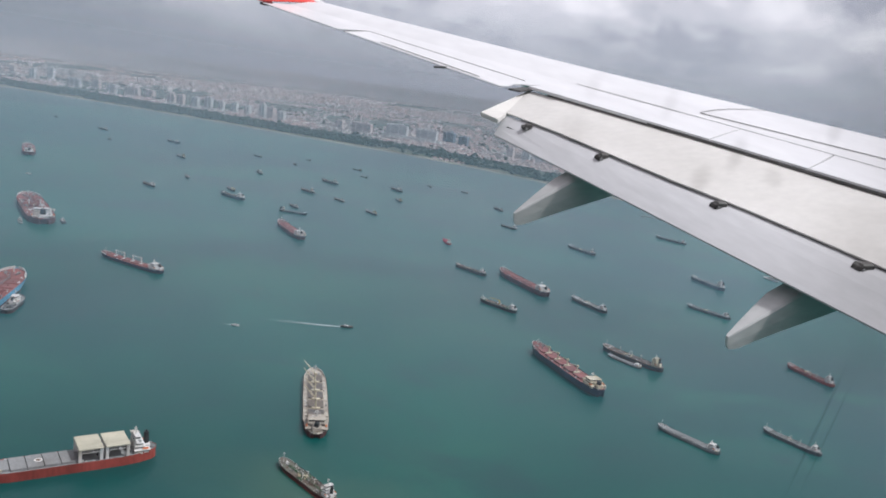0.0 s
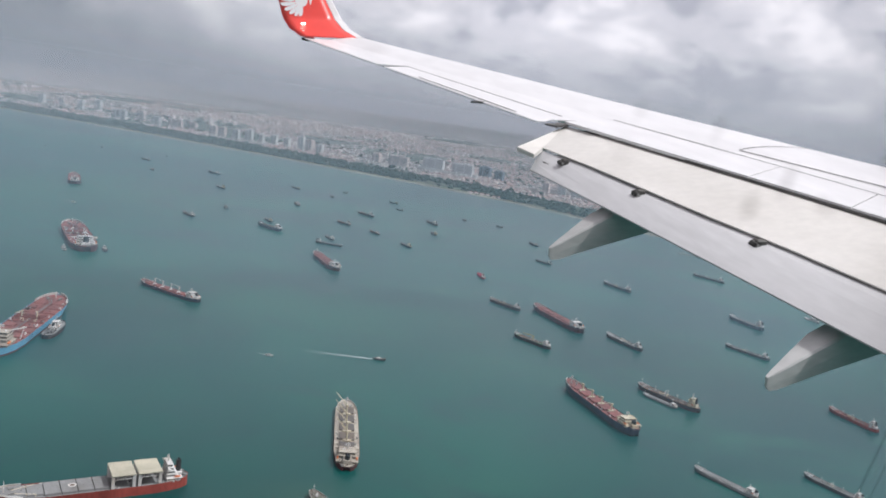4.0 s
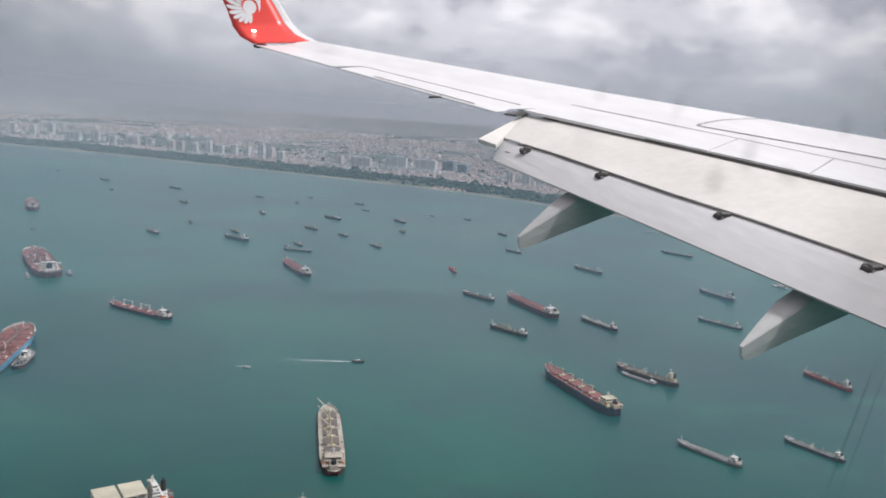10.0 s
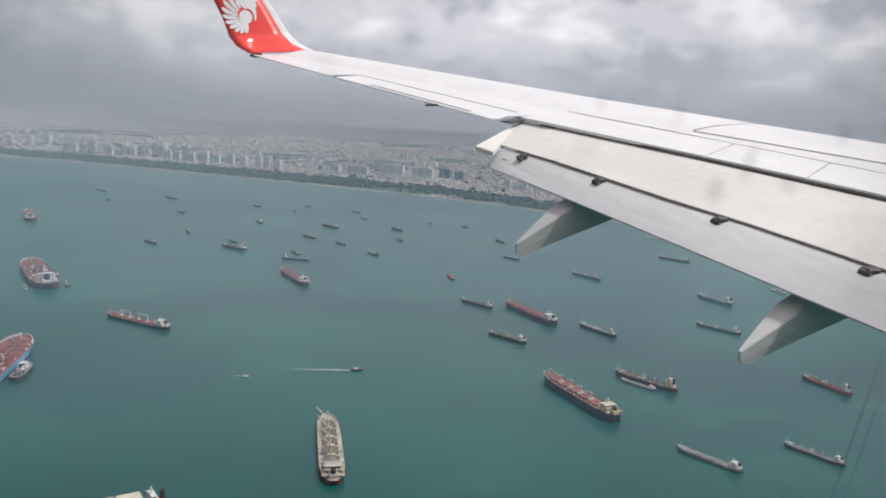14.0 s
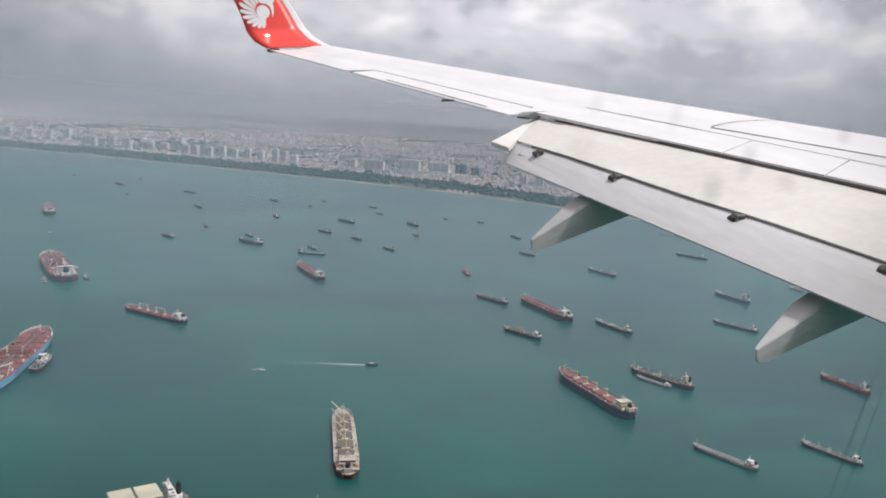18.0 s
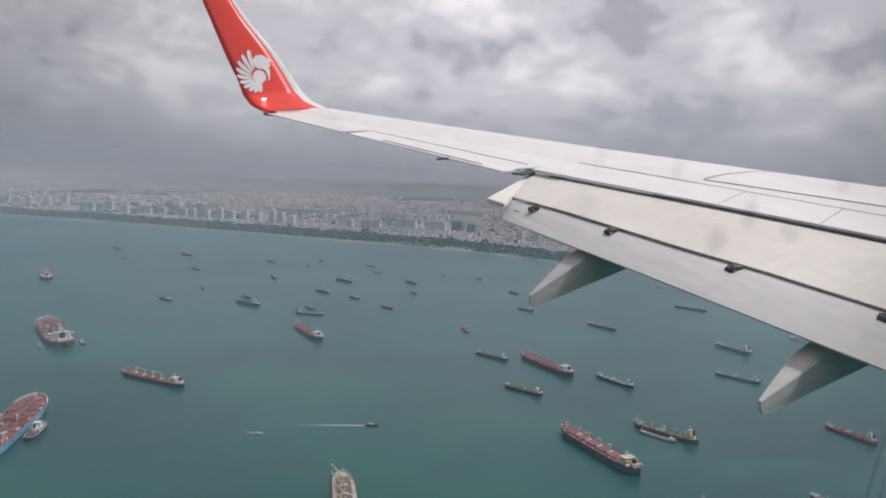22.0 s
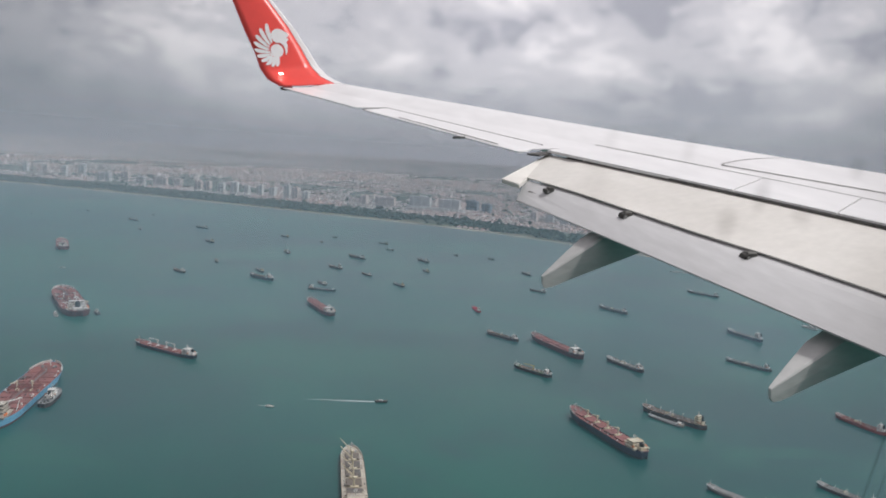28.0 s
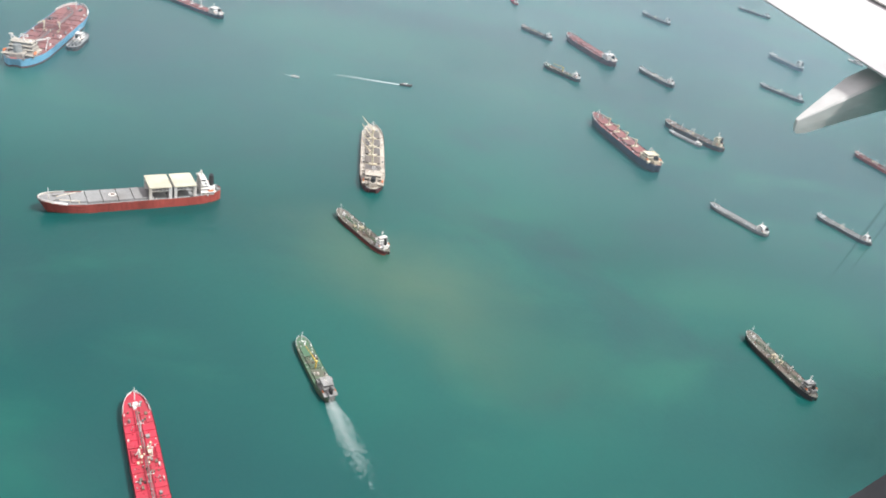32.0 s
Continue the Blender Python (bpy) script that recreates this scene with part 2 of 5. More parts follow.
M = {
    "wing_skin": material("wing_skin", (0.77, 0.76, 0.765), 0.36, 0.0, 0.07, 0.9, 0.01, (1, 0.35, 1), other=(0.73, 0.72, 0.72)),
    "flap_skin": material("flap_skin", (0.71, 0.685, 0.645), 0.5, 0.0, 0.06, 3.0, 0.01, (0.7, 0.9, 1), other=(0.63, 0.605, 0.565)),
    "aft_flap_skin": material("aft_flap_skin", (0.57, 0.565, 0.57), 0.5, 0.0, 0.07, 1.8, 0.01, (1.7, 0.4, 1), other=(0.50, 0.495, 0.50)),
    # dark colour for gaps and joints, with the shade inside them painted in
    "gap_shade": material("gap_shade", (0.13, 0.125, 0.12), 0.7, 0.0, 0.2, 6),
    "seam": material("seam", (0.16, 0.155, 0.15), 0.7, 0.0, 0.25, 5),
    "fairing_grey": material("fairing_grey", (0.55, 0.55, 0.54), 0.4, 0.0, 0.12, 2.2, 0.01, (0.5, 1, 2), other=(0.42, 0.42, 0.41)),
    "bracket": material("bracket", (0.13, 0.125, 0.115), 0.6, 0.2, 0.3, 14),
    "winglet_red": material("winglet_red", (0.80, 0.065, 0.05), 0.30, 0.0, 0.05, 1.3, 0.004),
    "winglet_white": material("winglet_white", (0.82, 0.80, 0.80), 0.3, 0.0, 0.04, 2, 0.004),
    "window_grey": material("window_grey", (0.16, 0.17, 0.18), 0.6, 0.0, 0.1, 3),
    "lamp_glass": material("lamp_glass", (0.16, 0.02, 0.02), 0.15, 0.0, 0.1, 8),
    "white": material("ship_white", (0.66, 0.66, 0.645), 0.5, 0, 0.14, 0.5, 0.02, other=(0.55, 0.50, 0.44)),
    "cream": material("ship_cream", (0.60, 0.55, 0.42), 0.5, 0, 0.14, 0.5, 0.02, other=(0.50, 0.42, 0.28)),
    "worn_cream": material("worn_cream_deck", (0.46, 0.42, 0.35), 0.7, 0, 0.28, 0.9, 0.03, other=(0.28, 0.24, 0.20)),
    "hatch_dark": material("dark_hatch", (0.11, 0.10, 0.095), 0.7, 0, 0.3, 0.6, 0.03, other=(0.16, 0.13, 0.10)),
    "red_deck": material("red_oxide_deck", (0.26, 0.095, 0.085), 0.75, 0, 0.30, 0.6, 0.03, other=(0.17, 0.075, 0.07)),
    "bright_red": material("bright_red_deck", (0.44, 0.028, 0.055), 0.65, 0, 0.26, 1.0, 0.02, other=(0.30, 0.03, 0.045)),
    "dark_red": material("dark_red_hull", (0.105, 0.035, 0.035), 0.6, 0, 0.25, 0.2, 0.03, (1, 1, 0.3), other=(0.065, 0.028, 0.03)),
    "hull_red": material("orange_red_hull", (0.34, 0.070, 0.055), 0.55, 0, 0.22, 0.25, 0.02, (1, 1, 0.3)),
    "black": material("black_hull", (0.040, 0.042, 0.048), 0.55, 0, 0.25, 0.25, 0.02, (1, 1, 0.3), other=(0.05, 0.035, 0.03)),
    "navy": material("navy_hull", (0.045, 0.055, 0.085), 0.55, 0, 0.25, 0.25, 0.02, (1, 1, 0.3)),
    "blue": material("light_blue_hull", (0.14, 0.36, 0.52), 0.5, 0, 0.15, 0.2, 0.02, (1, 1, 0.3)),
    "green_deck": material("green_deck", (0.07, 0.145, 0.085), 0.75, 0, 0.32, 0.9, 0.03, other=(0.11, 0.10, 0.075)),
    "dull_deck": material("dull_deck", (0.13, 0.135, 0.11), 0.8, 0, 0.25, 0.5, 0.03, other=(0.12, 0.085, 0.07)),
    "grey_deck": material("grey_deck", (0.24, 0.245, 0.245), 0.75, 0, 0.2, 0.35, 0.03, other=(0.17, 0.165, 0.16)),
    "brown_deck": material("brown_deck", (0.19, 0.125, 0.095), 0.8, 0, 0.25, 0.4, 0.03, other=(0.12, 0.10, 0.085)),
    "hatch_grey": material("hatch_grey", (0.20, 0.19, 0.185), 0.7, 0, 0.2, 0.4, 0.03),
    "yellow": material("crane_yellow", (0.60, 0.42, 0.08), 0.5, 0, 0.18, 0.8, 0.02),
    "tan_roof": material("tan_roof", (0.52, 0.49, 0.38), 0.6, 0, 0.12, 0.35, 0.02),
    "funnel_black": material("funnel_black", (0.03, 0.03, 0.032), 0.6, 0, 0.2, 1.0),
    "glass_dark": material("dark_glazing", (0.025, 0.03, 0.035), 0.12, 0, 0.2, 2.0, 0),
    "orange": material("lifeboat_orange", (0.70, 0.17, 0.03), 0.5, 0, 0.1, 2.0),
    "steel": material("weathered_steel", (0.34, 0.34, 0.33), 0.55, 0.4, 0.2, 1.0),
    "sand": material("sand", (0.62, 0.54, 0.43), 0.95, 0, 0.14, 0.05, 0.1),
    "land": material("land_scrub", (0.055, 0.080, 0.045), 0.95, 0, 0.3, 0.02, 0.1, other=(0.10, 0.10, 0.075)),
    "town_ground": material("town_ground", (0.11, 0.12, 0.10), 0.95, 0, 0.3, 0.012, 0.1, other=(0.04, 0.065, 0.04)),
    "leaf": material("tree_leaf", (0.024, 0.044, 0.026), 0.85, 0, 0.3, 0.3, 0.15, other=(0.036, 0.054, 0.03), random_hue=0.4),
    "tower_white": material("tower_white", (0.70, 0.70, 0.69), 0.8, 0, 0.08, 0.08, 0.02),
    "tower_pink": material("tower_pinkish", (0.70, 0.60, 0.56), 0.8, 0, 0.08, 0.08, 0.02),
    "tower_grey": material("tower_grey", (0.42, 0.44, 0.46), 0.7, 0, 0.1, 0.08, 0.02),
    "tower_blue": material("tower_blue_glass", (0.20, 0.27, 0.33), 0.3, 0, 0.1, 0.08, 0.0),
    "house_wall": material("house_wall", (0.72, 0.66, 0.63), 0.85, 0, 0.1, 0.2, 0.02, random_hue=0.35),
    "house_roof": material("house_roof", (0.50, 0.33, 0.29), 0.85, 0, 0.2, 0.3, 0.05, random_hue=0.45),
    "house_roof_grey": material("house_roof_grey", (0.52, 0.46, 0.45), 0.85, 0, 0.2, 0.3, 0.05, random_hue=0.4),
    "concrete": material("jetty_concrete", (0.40, 0.38, 0.35), 0.9, 0, 0.15, 0.5, 0.05),
}


def sea_material():
    m = bpy.data.materials.new("sea_water")
    m.use_nodes = True
    n, l = m.node_tree.nodes, m.node_tree.links
    b = n["Principled BSDF"]
    b.inputs["IOR"].default_value, b.inputs["Roughness"].default_value = 1.33, 0.33
    b.inputs["Specular IOR Level"].default_value = 0.47
    tc = n.new("ShaderNodeTexCoord")

    def noisy(scale, detail, streak=(1, 1, 1), at=(0, 0, 0), turn=0.0, warp=0.0):
        mp = n.new("ShaderNodeMapping")
        mp.inputs["Scale"].default_value, mp.inputs["Location"].default_value = streak, at
        mp.inputs["Rotation"].default_value = (0, 0, turn)
        l.new(tc.outputs["Object"], mp.inputs[0])
        t = n.new("ShaderNodeTexNoise")
        t.inputs["Scale"].default_value, t.inputs["Detail"].default_value, t.inputs["Distortion"].default_value = scale, detail, warp
        l.new(mp.outputs[0], t.inputs["Vector"])
        return t.outputs["Fac"]

    def mix(fac, a, c, low=0.0, high=1.0):
        mr = n.new("ShaderNodeMapRange")
        mr.interpolation_type = "SMOOTHSTEP"
        mr.inputs["From Min"].default_value, mr.inputs["From Max"].default_value = low, high
        l.new(fac, mr.inputs["Value"])
        x = n.new("ShaderNodeMix"); x.data_type = "RGBA"
        l.new(mr.outputs[0], x.inputs["Factor"])
        for side, v in (("A", a), ("B", c)):
            if isinstance(v, tuple):
                x.inputs[side].default_value = (*v, 1)
            else:
                l.new(v, x.inputs[side])
        return x.outputs["Result"]

    # greener patches of water, and cloud shadows painted in as darker patches
    colour = mix(noisy(0.0045, 3, warp=0.4), (0.004, 0.053, 0.053), (0.007, 0.090, 0.073), 0.36, 0.66)
    colour = mix(noisy(0.016, 5, (0.8, 1.1, 1), turn=0.5, warp=0.9), colour, (0.012, 0.090, 0.072), 0.48, 0.74)
    colour = mix(noisy(0.013, 4, (0.9, 1.2, 1), at=(300, 80, 5), turn=0.3, warp=0.9), colour, (0.010, 0.056, 0.058), 0.50, 0.76)
    # a plume of stirred silt drifts away from the anchored coaster with the red stern
    pm = n.new("ShaderNodeMapping"); pm.vector_type = "TEXTURE"
    pm.inputs["Location"].default_value, pm.inputs["Rotation"].default_value, pm.inputs["Scale"].default_value = (22, 222, 0), (0, 0, radians(-37)), (44, 20, 1)
    wob = n.new("ShaderNodeVectorMath"); wob.operation = "MULTIPLY_ADD"
    nz = n.new("ShaderNodeTexNoise"); nz.inputs["Scale"].default_value = 0.03; nz.inputs["Detail"].default_value = 6
    l.new(tc.outputs["Object"], nz.inputs["Vector"])
    l.new(nz.outputs["Color"], wob.inputs[0]); wob.inputs[1].default_value = (52, 52, 0)
    l.new(tc.outputs["Object"], wob.inputs[2])
    l.new(wob.outputs[0], pm.inputs[0])
    ln = n.new("ShaderNodeVectorMath"); ln.operation = "LENGTH"
    l.new(pm.outputs[0], ln.inputs[0])
    colour = mix(ln.outputs["Value"], (0.044, 0.098, 0.070), colour, -0.35, 1.8)
    l.new(colour, b.inputs["Base Color"])
    waves = n.new("ShaderNodeMath"); waves.operation = "MULTIPLY_ADD"; waves.inputs[1].default_value = 0.5
    l.new(noisy(2.6, 3, (1, 0.55, 1), turn=0.7), waves.inputs[0]); l.new(noisy(0.7, 4, (1, 0.6, 1), turn=0.4), waves.inputs[2])
    bp = n.new("ShaderNodeBump"); bp.inputs["Strength"].default_value, bp.inputs["Distance"].default_value = 0.22, 0.12
    l.new(waves.outputs[0], bp.inputs["Height"]); l.new(bp.outputs[0], b.inputs["Normal"])
    return m


def foam_material(name, near, far, rim):
    m = bpy.data.materials.new(name)
    m.use_nodes = True
    n, l = m.node_tree.nodes, m.node_tree.links
    b = n["Principled BSDF"]
    b.inputs["Base Color"].default_value, b.inputs["Roughness"].default_value = (0.72, 0.78, 0.78, 1), 0.8
    uv = n.new("ShaderNodeUVMap")
    sp = n.new("ShaderNodeSeparateXYZ"); l.new(uv.outputs[0], sp.inputs[0])
    tc = n.new("ShaderNodeTexCoord")
    t = n.new("ShaderNodeTexNoise"); t.inputs["Scale"].default_value, t.inputs["Detail"].default_value = 0.9, 5
    l.new(tc.outputs["Object"], t.inputs["Vector"])
    side = n.new("ShaderNodeMath"); side.operation = "PINGPONG"; side.inputs[1].default_value = 0.5
    l.new(sp.outputs[1], side.inputs[0])
    edge = n.new("ShaderNodeMapRange"); edge.inputs["From Min"].default_value, edge.inputs["From Max"].default_value = 0.0, 0.45
    edge.inputs["To Min"].default_value, edge.inputs["To Max"].default_value = rim, -0.06
    l.new(side.outputs[0], edge.inputs["Value"])
    fade = n.new("ShaderNodeMapRange"); fade.inputs["To Min"].default_value, fade.inputs["To Max"].default_value = near, far
    l.new(sp.outputs[0], fade.inputs["Value"])
    add = n.new("ShaderNodeMath"); add.operation = "ADD"
    mr = n.new("ShaderNodeMapRange"); mr.inputs["From Min"].default_value, mr.inputs["From Max"].default_value = 0.3, 0.7
    mr.inputs["To Min"].default_value, mr.inputs["To Max"].default_value = -0.09, 0.08
    l.new(t.outputs["Fac"], mr.inputs["Value"]); l.new(fade.outputs[0], add.inputs[0]); l.new(mr.outputs[0], add.inputs[1])
    both = n.new("ShaderNodeMath"); both.operation = "ADD"
    l.new(add.outputs[0], both.inputs[0]); l.new(edge.outputs[0], both.inputs[1])
    cl = n.new("ShaderNodeClamp"); l.new(both.outputs[0], cl.inputs[0])
    l.new(cl.outputs[0], b.inputs["Alpha"])
    return m


def pane_material(spots):
    """Clear pane with a few soft smears of dirt and broad spots of painted shade: each spot is x, z, half width, half
    height, strength.
    """
    m = bpy.data.materials.new("smeared_shaded_pane")
    m.use_nodes = True
    n, l = m.node_tree.nodes, m.node_tree.links
    n.clear()
    tc = n.new("ShaderNodeTexCoord")
    total = None
    for x, z, w, h, amount in spots:
        mp = n.new("ShaderNodeMapping"); mp.vector_type = "TEXTURE"
        mp.inputs["Location"].default_value, mp.inputs["Scale"].default_value = (x, 0, z), (w, 1, h)
        mp.inputs["Rotation"].default_value = (0, 0.4, 0)
        l.new(tc.outputs["Object"], mp.inputs[0])
        cut = n.new("ShaderNodeVectorMath"); cut.operation = "MULTIPLY"; cut.inputs[1].default_value = (1, 0, 1)
        l.new(mp.outputs[0], cut.inputs[0])
        ln = n.new("ShaderNodeVectorMath"); ln.operation = "LENGTH"; l.new(cut.outputs[0], ln.inputs[0])
        mr = n.new("ShaderNodeMapRange"); mr.interpolation_type = "SMOOTHERSTEP"
        mr.inputs["To Min"].default_value, mr.inputs["To Max"].default_value = amount, 0
        l.new(ln.outputs["Value"], mr.inputs["Value"])
        if total is None:
            total = mr.outputs[0]
        else:
            ad = n.new("ShaderNodeMath"); ad.operation = "ADD"
            l.new(total, ad.inputs[0]); l.new(mr.outputs[0], ad.inputs[1]); total = ad.outputs[0]
    nz = n.new("ShaderNodeTexNoise"); nz.inputs["Scale"].default_value, nz.inputs["Detail"].default_value = 90, 3
    l.new(tc.outputs["Object"], nz.inputs["Vector"])
    even = n.new("ShaderNodeMapRange")
    for socket, v in (("From Min", 0.3), ("From Max", 0.7), ("To Min", 0.44), ("To Max", 0.56)):
        even.inputs[socket].default_value = v
    l.new(nz.outputs["Fac"], even.inputs["Value"])
    ml = n.new("ShaderNodeMath"); ml.operation = "MULTIPLY"; l.new(total, ml.inputs[0]); l.new(even.outputs[0], ml.inputs[1])
    tint = n.new("ShaderNodeMix"); tint.data_type = "RGBA"
    tint.inputs["A"].default_value, tint.inputs["B"].default_value = (1, 1, 1, 1), (0.26, 0.25, 0.24, 1)
    l.new(ml.outputs[0], tint.inputs["Factor"])
    clear = n.new("ShaderNodeBsdfTransparent")
    l.new(tint.outputs["Result"], clear.inputs[0])
    l.new(clear.outputs[0], n.new("ShaderNodeOutputMaterial").inputs[0])
    return m


def haze_material(low_z, full_z, top_z, density, side_gain, tone):
    """Haze imitated by a see-through sheet: scatters light both ways, thickest some way above the ground to fit the
    camera's view.
    """
    m = bpy.data.materials.new("haze")
    m.use_nodes = True
    n, l = m.node_tree.nodes, m.node_tree.links
    n.clear()
    dif, tra, clear = n.new("ShaderNodeBsdfDiffuse"), n.new("ShaderNodeBsdfTranslucent"), n.new("ShaderNodeBsdfTransparent")
    dif.inputs[0].default_value = tra.inputs[0].default_value = (*tone, 1)
    both = n.new("ShaderNodeMixShader"); l.new(dif.outputs[0], both.inputs[1]); l.new(tra.outputs[0], both.inputs[2])
    tc = n.new("ShaderNodeTexCoord"); sp = n.new("ShaderNodeSeparateXYZ"); l.new(tc.outputs["Object"], sp.inputs[0])
    rise = n.new("ShaderNodeMapRange"); fall = n.new("ShaderNodeMapRange")
    for mr, lo, hi, to in ((rise, low_z, full_z, (0, density)), (fall, full_z * 1.5, top_z, (1, 0))):
        mr.interpolation_type = "SMOOTHSTEP"
        mr.inputs["From Min"].default_value, mr.inputs["From Max"].default_value = lo, hi
        mr.inputs["To Min"].default_value, mr.inputs["To Max"].default_value = to
        l.new(sp.outputs[2], mr.inputs["Value"])
    mul = n.new("ShaderNodeMath"); mul.operation = "MULTIPLY"
    l.new(rise.outputs[0], mul.inputs[0]); l.new(fall.outputs[0], mul.inputs[1])
    # thicker towards one side, to fit the view there
    ratio = n.new("ShaderNodeMath"); ratio.operation = "DIVIDE"
    l.new(sp.outputs[0], ratio.inputs[0]); l.new(sp.outputs[1], ratio.inputs[1])
    sideways = n.new("ShaderNodeMapRange"); sideways.interpolation_type = "SMOOTHSTEP"
    for socket, v in (("From Min", -0.6), ("From Max", -0.05), ("To Min", 1 + side_gain), ("To Max", 1.0)):
        sideways.inputs[socket].default_value = v
    l.new(ratio.outputs[0], sideways.inputs["Value"])
    thick = n.new("ShaderNodeMath"); thick.operation = "MULTIPLY"; thick.use_clamp = True
    l.new(mul.outputs[0], thick.inputs[0]); l.new(sideways.outputs[0], thick.inputs[1])
    out = n.new("ShaderNodeMixShader")
    l.new(thick.outputs[0], out.inputs[0]); l.new(clear.outputs[0], out.inputs[1]); l.new(both.outputs[0], out.inputs[2])
    l.new(out.outputs[0], n.new("ShaderNodeOutputMaterial").inputs[0])
    return m


# glowing material that imitates a sun glint
GLINT = bpy.data.materials.new("sun_glint")
GLINT.use_nodes = True
GLINT.node_tree.nodes["Principled BSDF"].inputs["Emission Color"].default_value = (1.0, 0.90, 0.82, 1)
GLINT.node_tree.nodes["Principled BSDF"].inputs["Emission Strength"].default_value = 9.0
SEA, FOAM, FOAM_BRIGHT = sea_material(), foam_material("soft_wake_foam", 0.36, -0.02, -0.22), foam_material("bright_wake_foam", 0.85, -0.10, -0.25)


# ---------------------------------------------------------------- mesh helpers
def link_mesh(name, verts, faces, mat, parent=None, label="", smooth=False):
    me = bpy.data.meshes.new(name)
    me.from_pydata([tuple(v) for v in verts], [], faces)
    me.validate()
    me.materials.append(mat)
    if smooth:
        for p in me.polygons:
            p.use_smooth = True
    ob = new(name, me)
    if parent:
        ob.parent = parent
    if label:
        ob["label"] = label
    return ob


def part(name, bm, mat, parent=None, label="", smooth=False):
    bmesh.ops.recalc_face_normals(bm, faces=bm.faces)
    me = bpy.data.meshes.new(name)
    bm.to_mesh(me)
    bm.free()
    me.materials.append(mat)
    if smooth:
        for p in me.polygons:
            p.use_smooth = True
    ob = new(name, me)
    if parent:
        ob.parent = parent
    if label:
        ob["label"] = label
    return ob


def box(bm, cx, cy, cz, sx, sy, sz, turn=None, bevel=0.0):
    """A block with its middle at cx, cy, cz."""
    r = bmesh.ops.create_cube(bm, size=1.0)
    vs = r["verts"]
    bmesh.ops.scale(bm, vec=(sx, sy, sz), verts=vs)
    if bevel:
        es = list({e for v in vs for e in v.link_edges})
        vs = list({v for f in bmesh.ops.bevel(bm, geom=es, offset=bevel, segments=1, affect="EDGES")["faces"] for v in f.verts} | {v for v in vs if v.is_valid})
    m = Matrix.Translation((cx, cy, cz)) @ (turn if turn is not None else Matrix.Identity(4))
    bmesh.ops.transform(bm, matrix=m, verts=vs)


def rod(bm, a, b, r, r2=None, sides=8):
    """A round bar from a to b."""
    a, b = Vector(a), Vector(b)
    d = b - a
    q = d.to_track_quat("Z", "Y").to_matrix().to_4x4()
    bmesh.ops.create_cone(bm, cap_ends=True, segments=sides, radius1=r, radius2=r if r2 is None else r2, depth=d.length, matrix=Matrix.Translation((a + b) / 2) @ q)


def loft(rings, closed=True, caps=True):
    """Faces between rings of equally many points."""
    verts = [v for ring in rings for v in ring]
    k, faces = len(rings[0]), []
    for i in range(len(rings) - 1):
        for j in range(k if closed else k - 1):
            a, b = i * k + j, i * k + (j + 1) % k
            faces.append((a, b, b + k, a + k))
    if caps and closed:
        faces += [tuple(range(k - 1, -1, -1)), tuple(range((len(rings) - 1) * k, len(rings) * k))]
    return verts, faces


# ---------------------------------------------------------------- sea and land
coast = [(-2600, 2400), (-1800, 2075), (-1303, 1880), (-1034, 1800), (-719, 1672), (-400, 1528), (-186, 1420), (-39, 1345), (47, 1296), (108, 1242), (185, 1165),
         (255, 1095), (300, 1045), (345, 1008), (460, 945), (640, 880), (900, 790), (1500, 620), (2600, 400)]


def shore(x, back=0.0):
    """y of the waterline at x, or of a line that runs that far inland."""
    for (x0, y0), (x1, y1) in zip(coast, coast[1:]):
        if x0 <= x <= x1:
            return y0 + (y1 - y0) * (x - x0) / (x1 - x0) + back
    return (coast[0][1] if x < 0 else coast[-1][1]) + back


link_mesh("water", [(-9000, -6000, 0), (9000, -6000, 0), (9000, 12000, 0), (-9000, 12000, 0)], [(0, 1, 2, 3)], SEA)
tagged(bpy.data.objects["water"], "teal green sea with small waves under an overcast sky", "sea", kind="structure")


def strip(name, near, far, z0, z1, mat, seed, wobble, step=20, label="", cat=""):
    """A sheet of land between two lines that follow the shore."""
    xs = np.arange(-2600, 2600 + step, step)
    verts, faces = [], []
    for i, x in enumerate(xs):
        w = wobble * noise.noise((x * 0.011, seed, 0)) + wobble * 0.5 * noise.noise((x * 0.04, seed, 3))
        verts += [(x, shore(x, near) + w, z0), (x, shore(x, far), z1)]
        if i:
            a = 2 * i
            faces.append((a - 2, a, a + 1, a - 1))
    ob = link_mesh(name, verts, faces, mat)
    return tagged(ob, label, cat, kind="structure")


strip("beach", 0, 26, -0.3, 1.6, M["sand"], 2, 5, label="pale sand beach along the shore", cat="beach")
strip("ground", 10, 2600, 1.3, 1.5, M["land"], 5, 5, label="green scrub land behind the beach", cat="ground")
strip("town_ground", 170, 2600, 1.7, 1.9, M["town_ground"], 9, 30, label="built-up town ground with patches of green", cat="ground")


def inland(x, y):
    """Place, height and shrinkage of what lies at x, y: past 2200 m it is drawn in towards the eye, raised and packed
    closer to fit the camera's view.
    """
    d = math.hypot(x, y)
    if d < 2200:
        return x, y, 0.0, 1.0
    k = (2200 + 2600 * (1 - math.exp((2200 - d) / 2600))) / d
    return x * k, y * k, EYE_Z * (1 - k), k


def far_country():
    """The town's back country, one sheet squeezed and raised to meet the skyline in the camera's view."""
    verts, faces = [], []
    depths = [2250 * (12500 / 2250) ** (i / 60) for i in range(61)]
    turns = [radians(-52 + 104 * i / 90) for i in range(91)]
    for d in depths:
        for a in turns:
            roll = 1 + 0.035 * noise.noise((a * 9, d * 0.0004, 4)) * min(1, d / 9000)
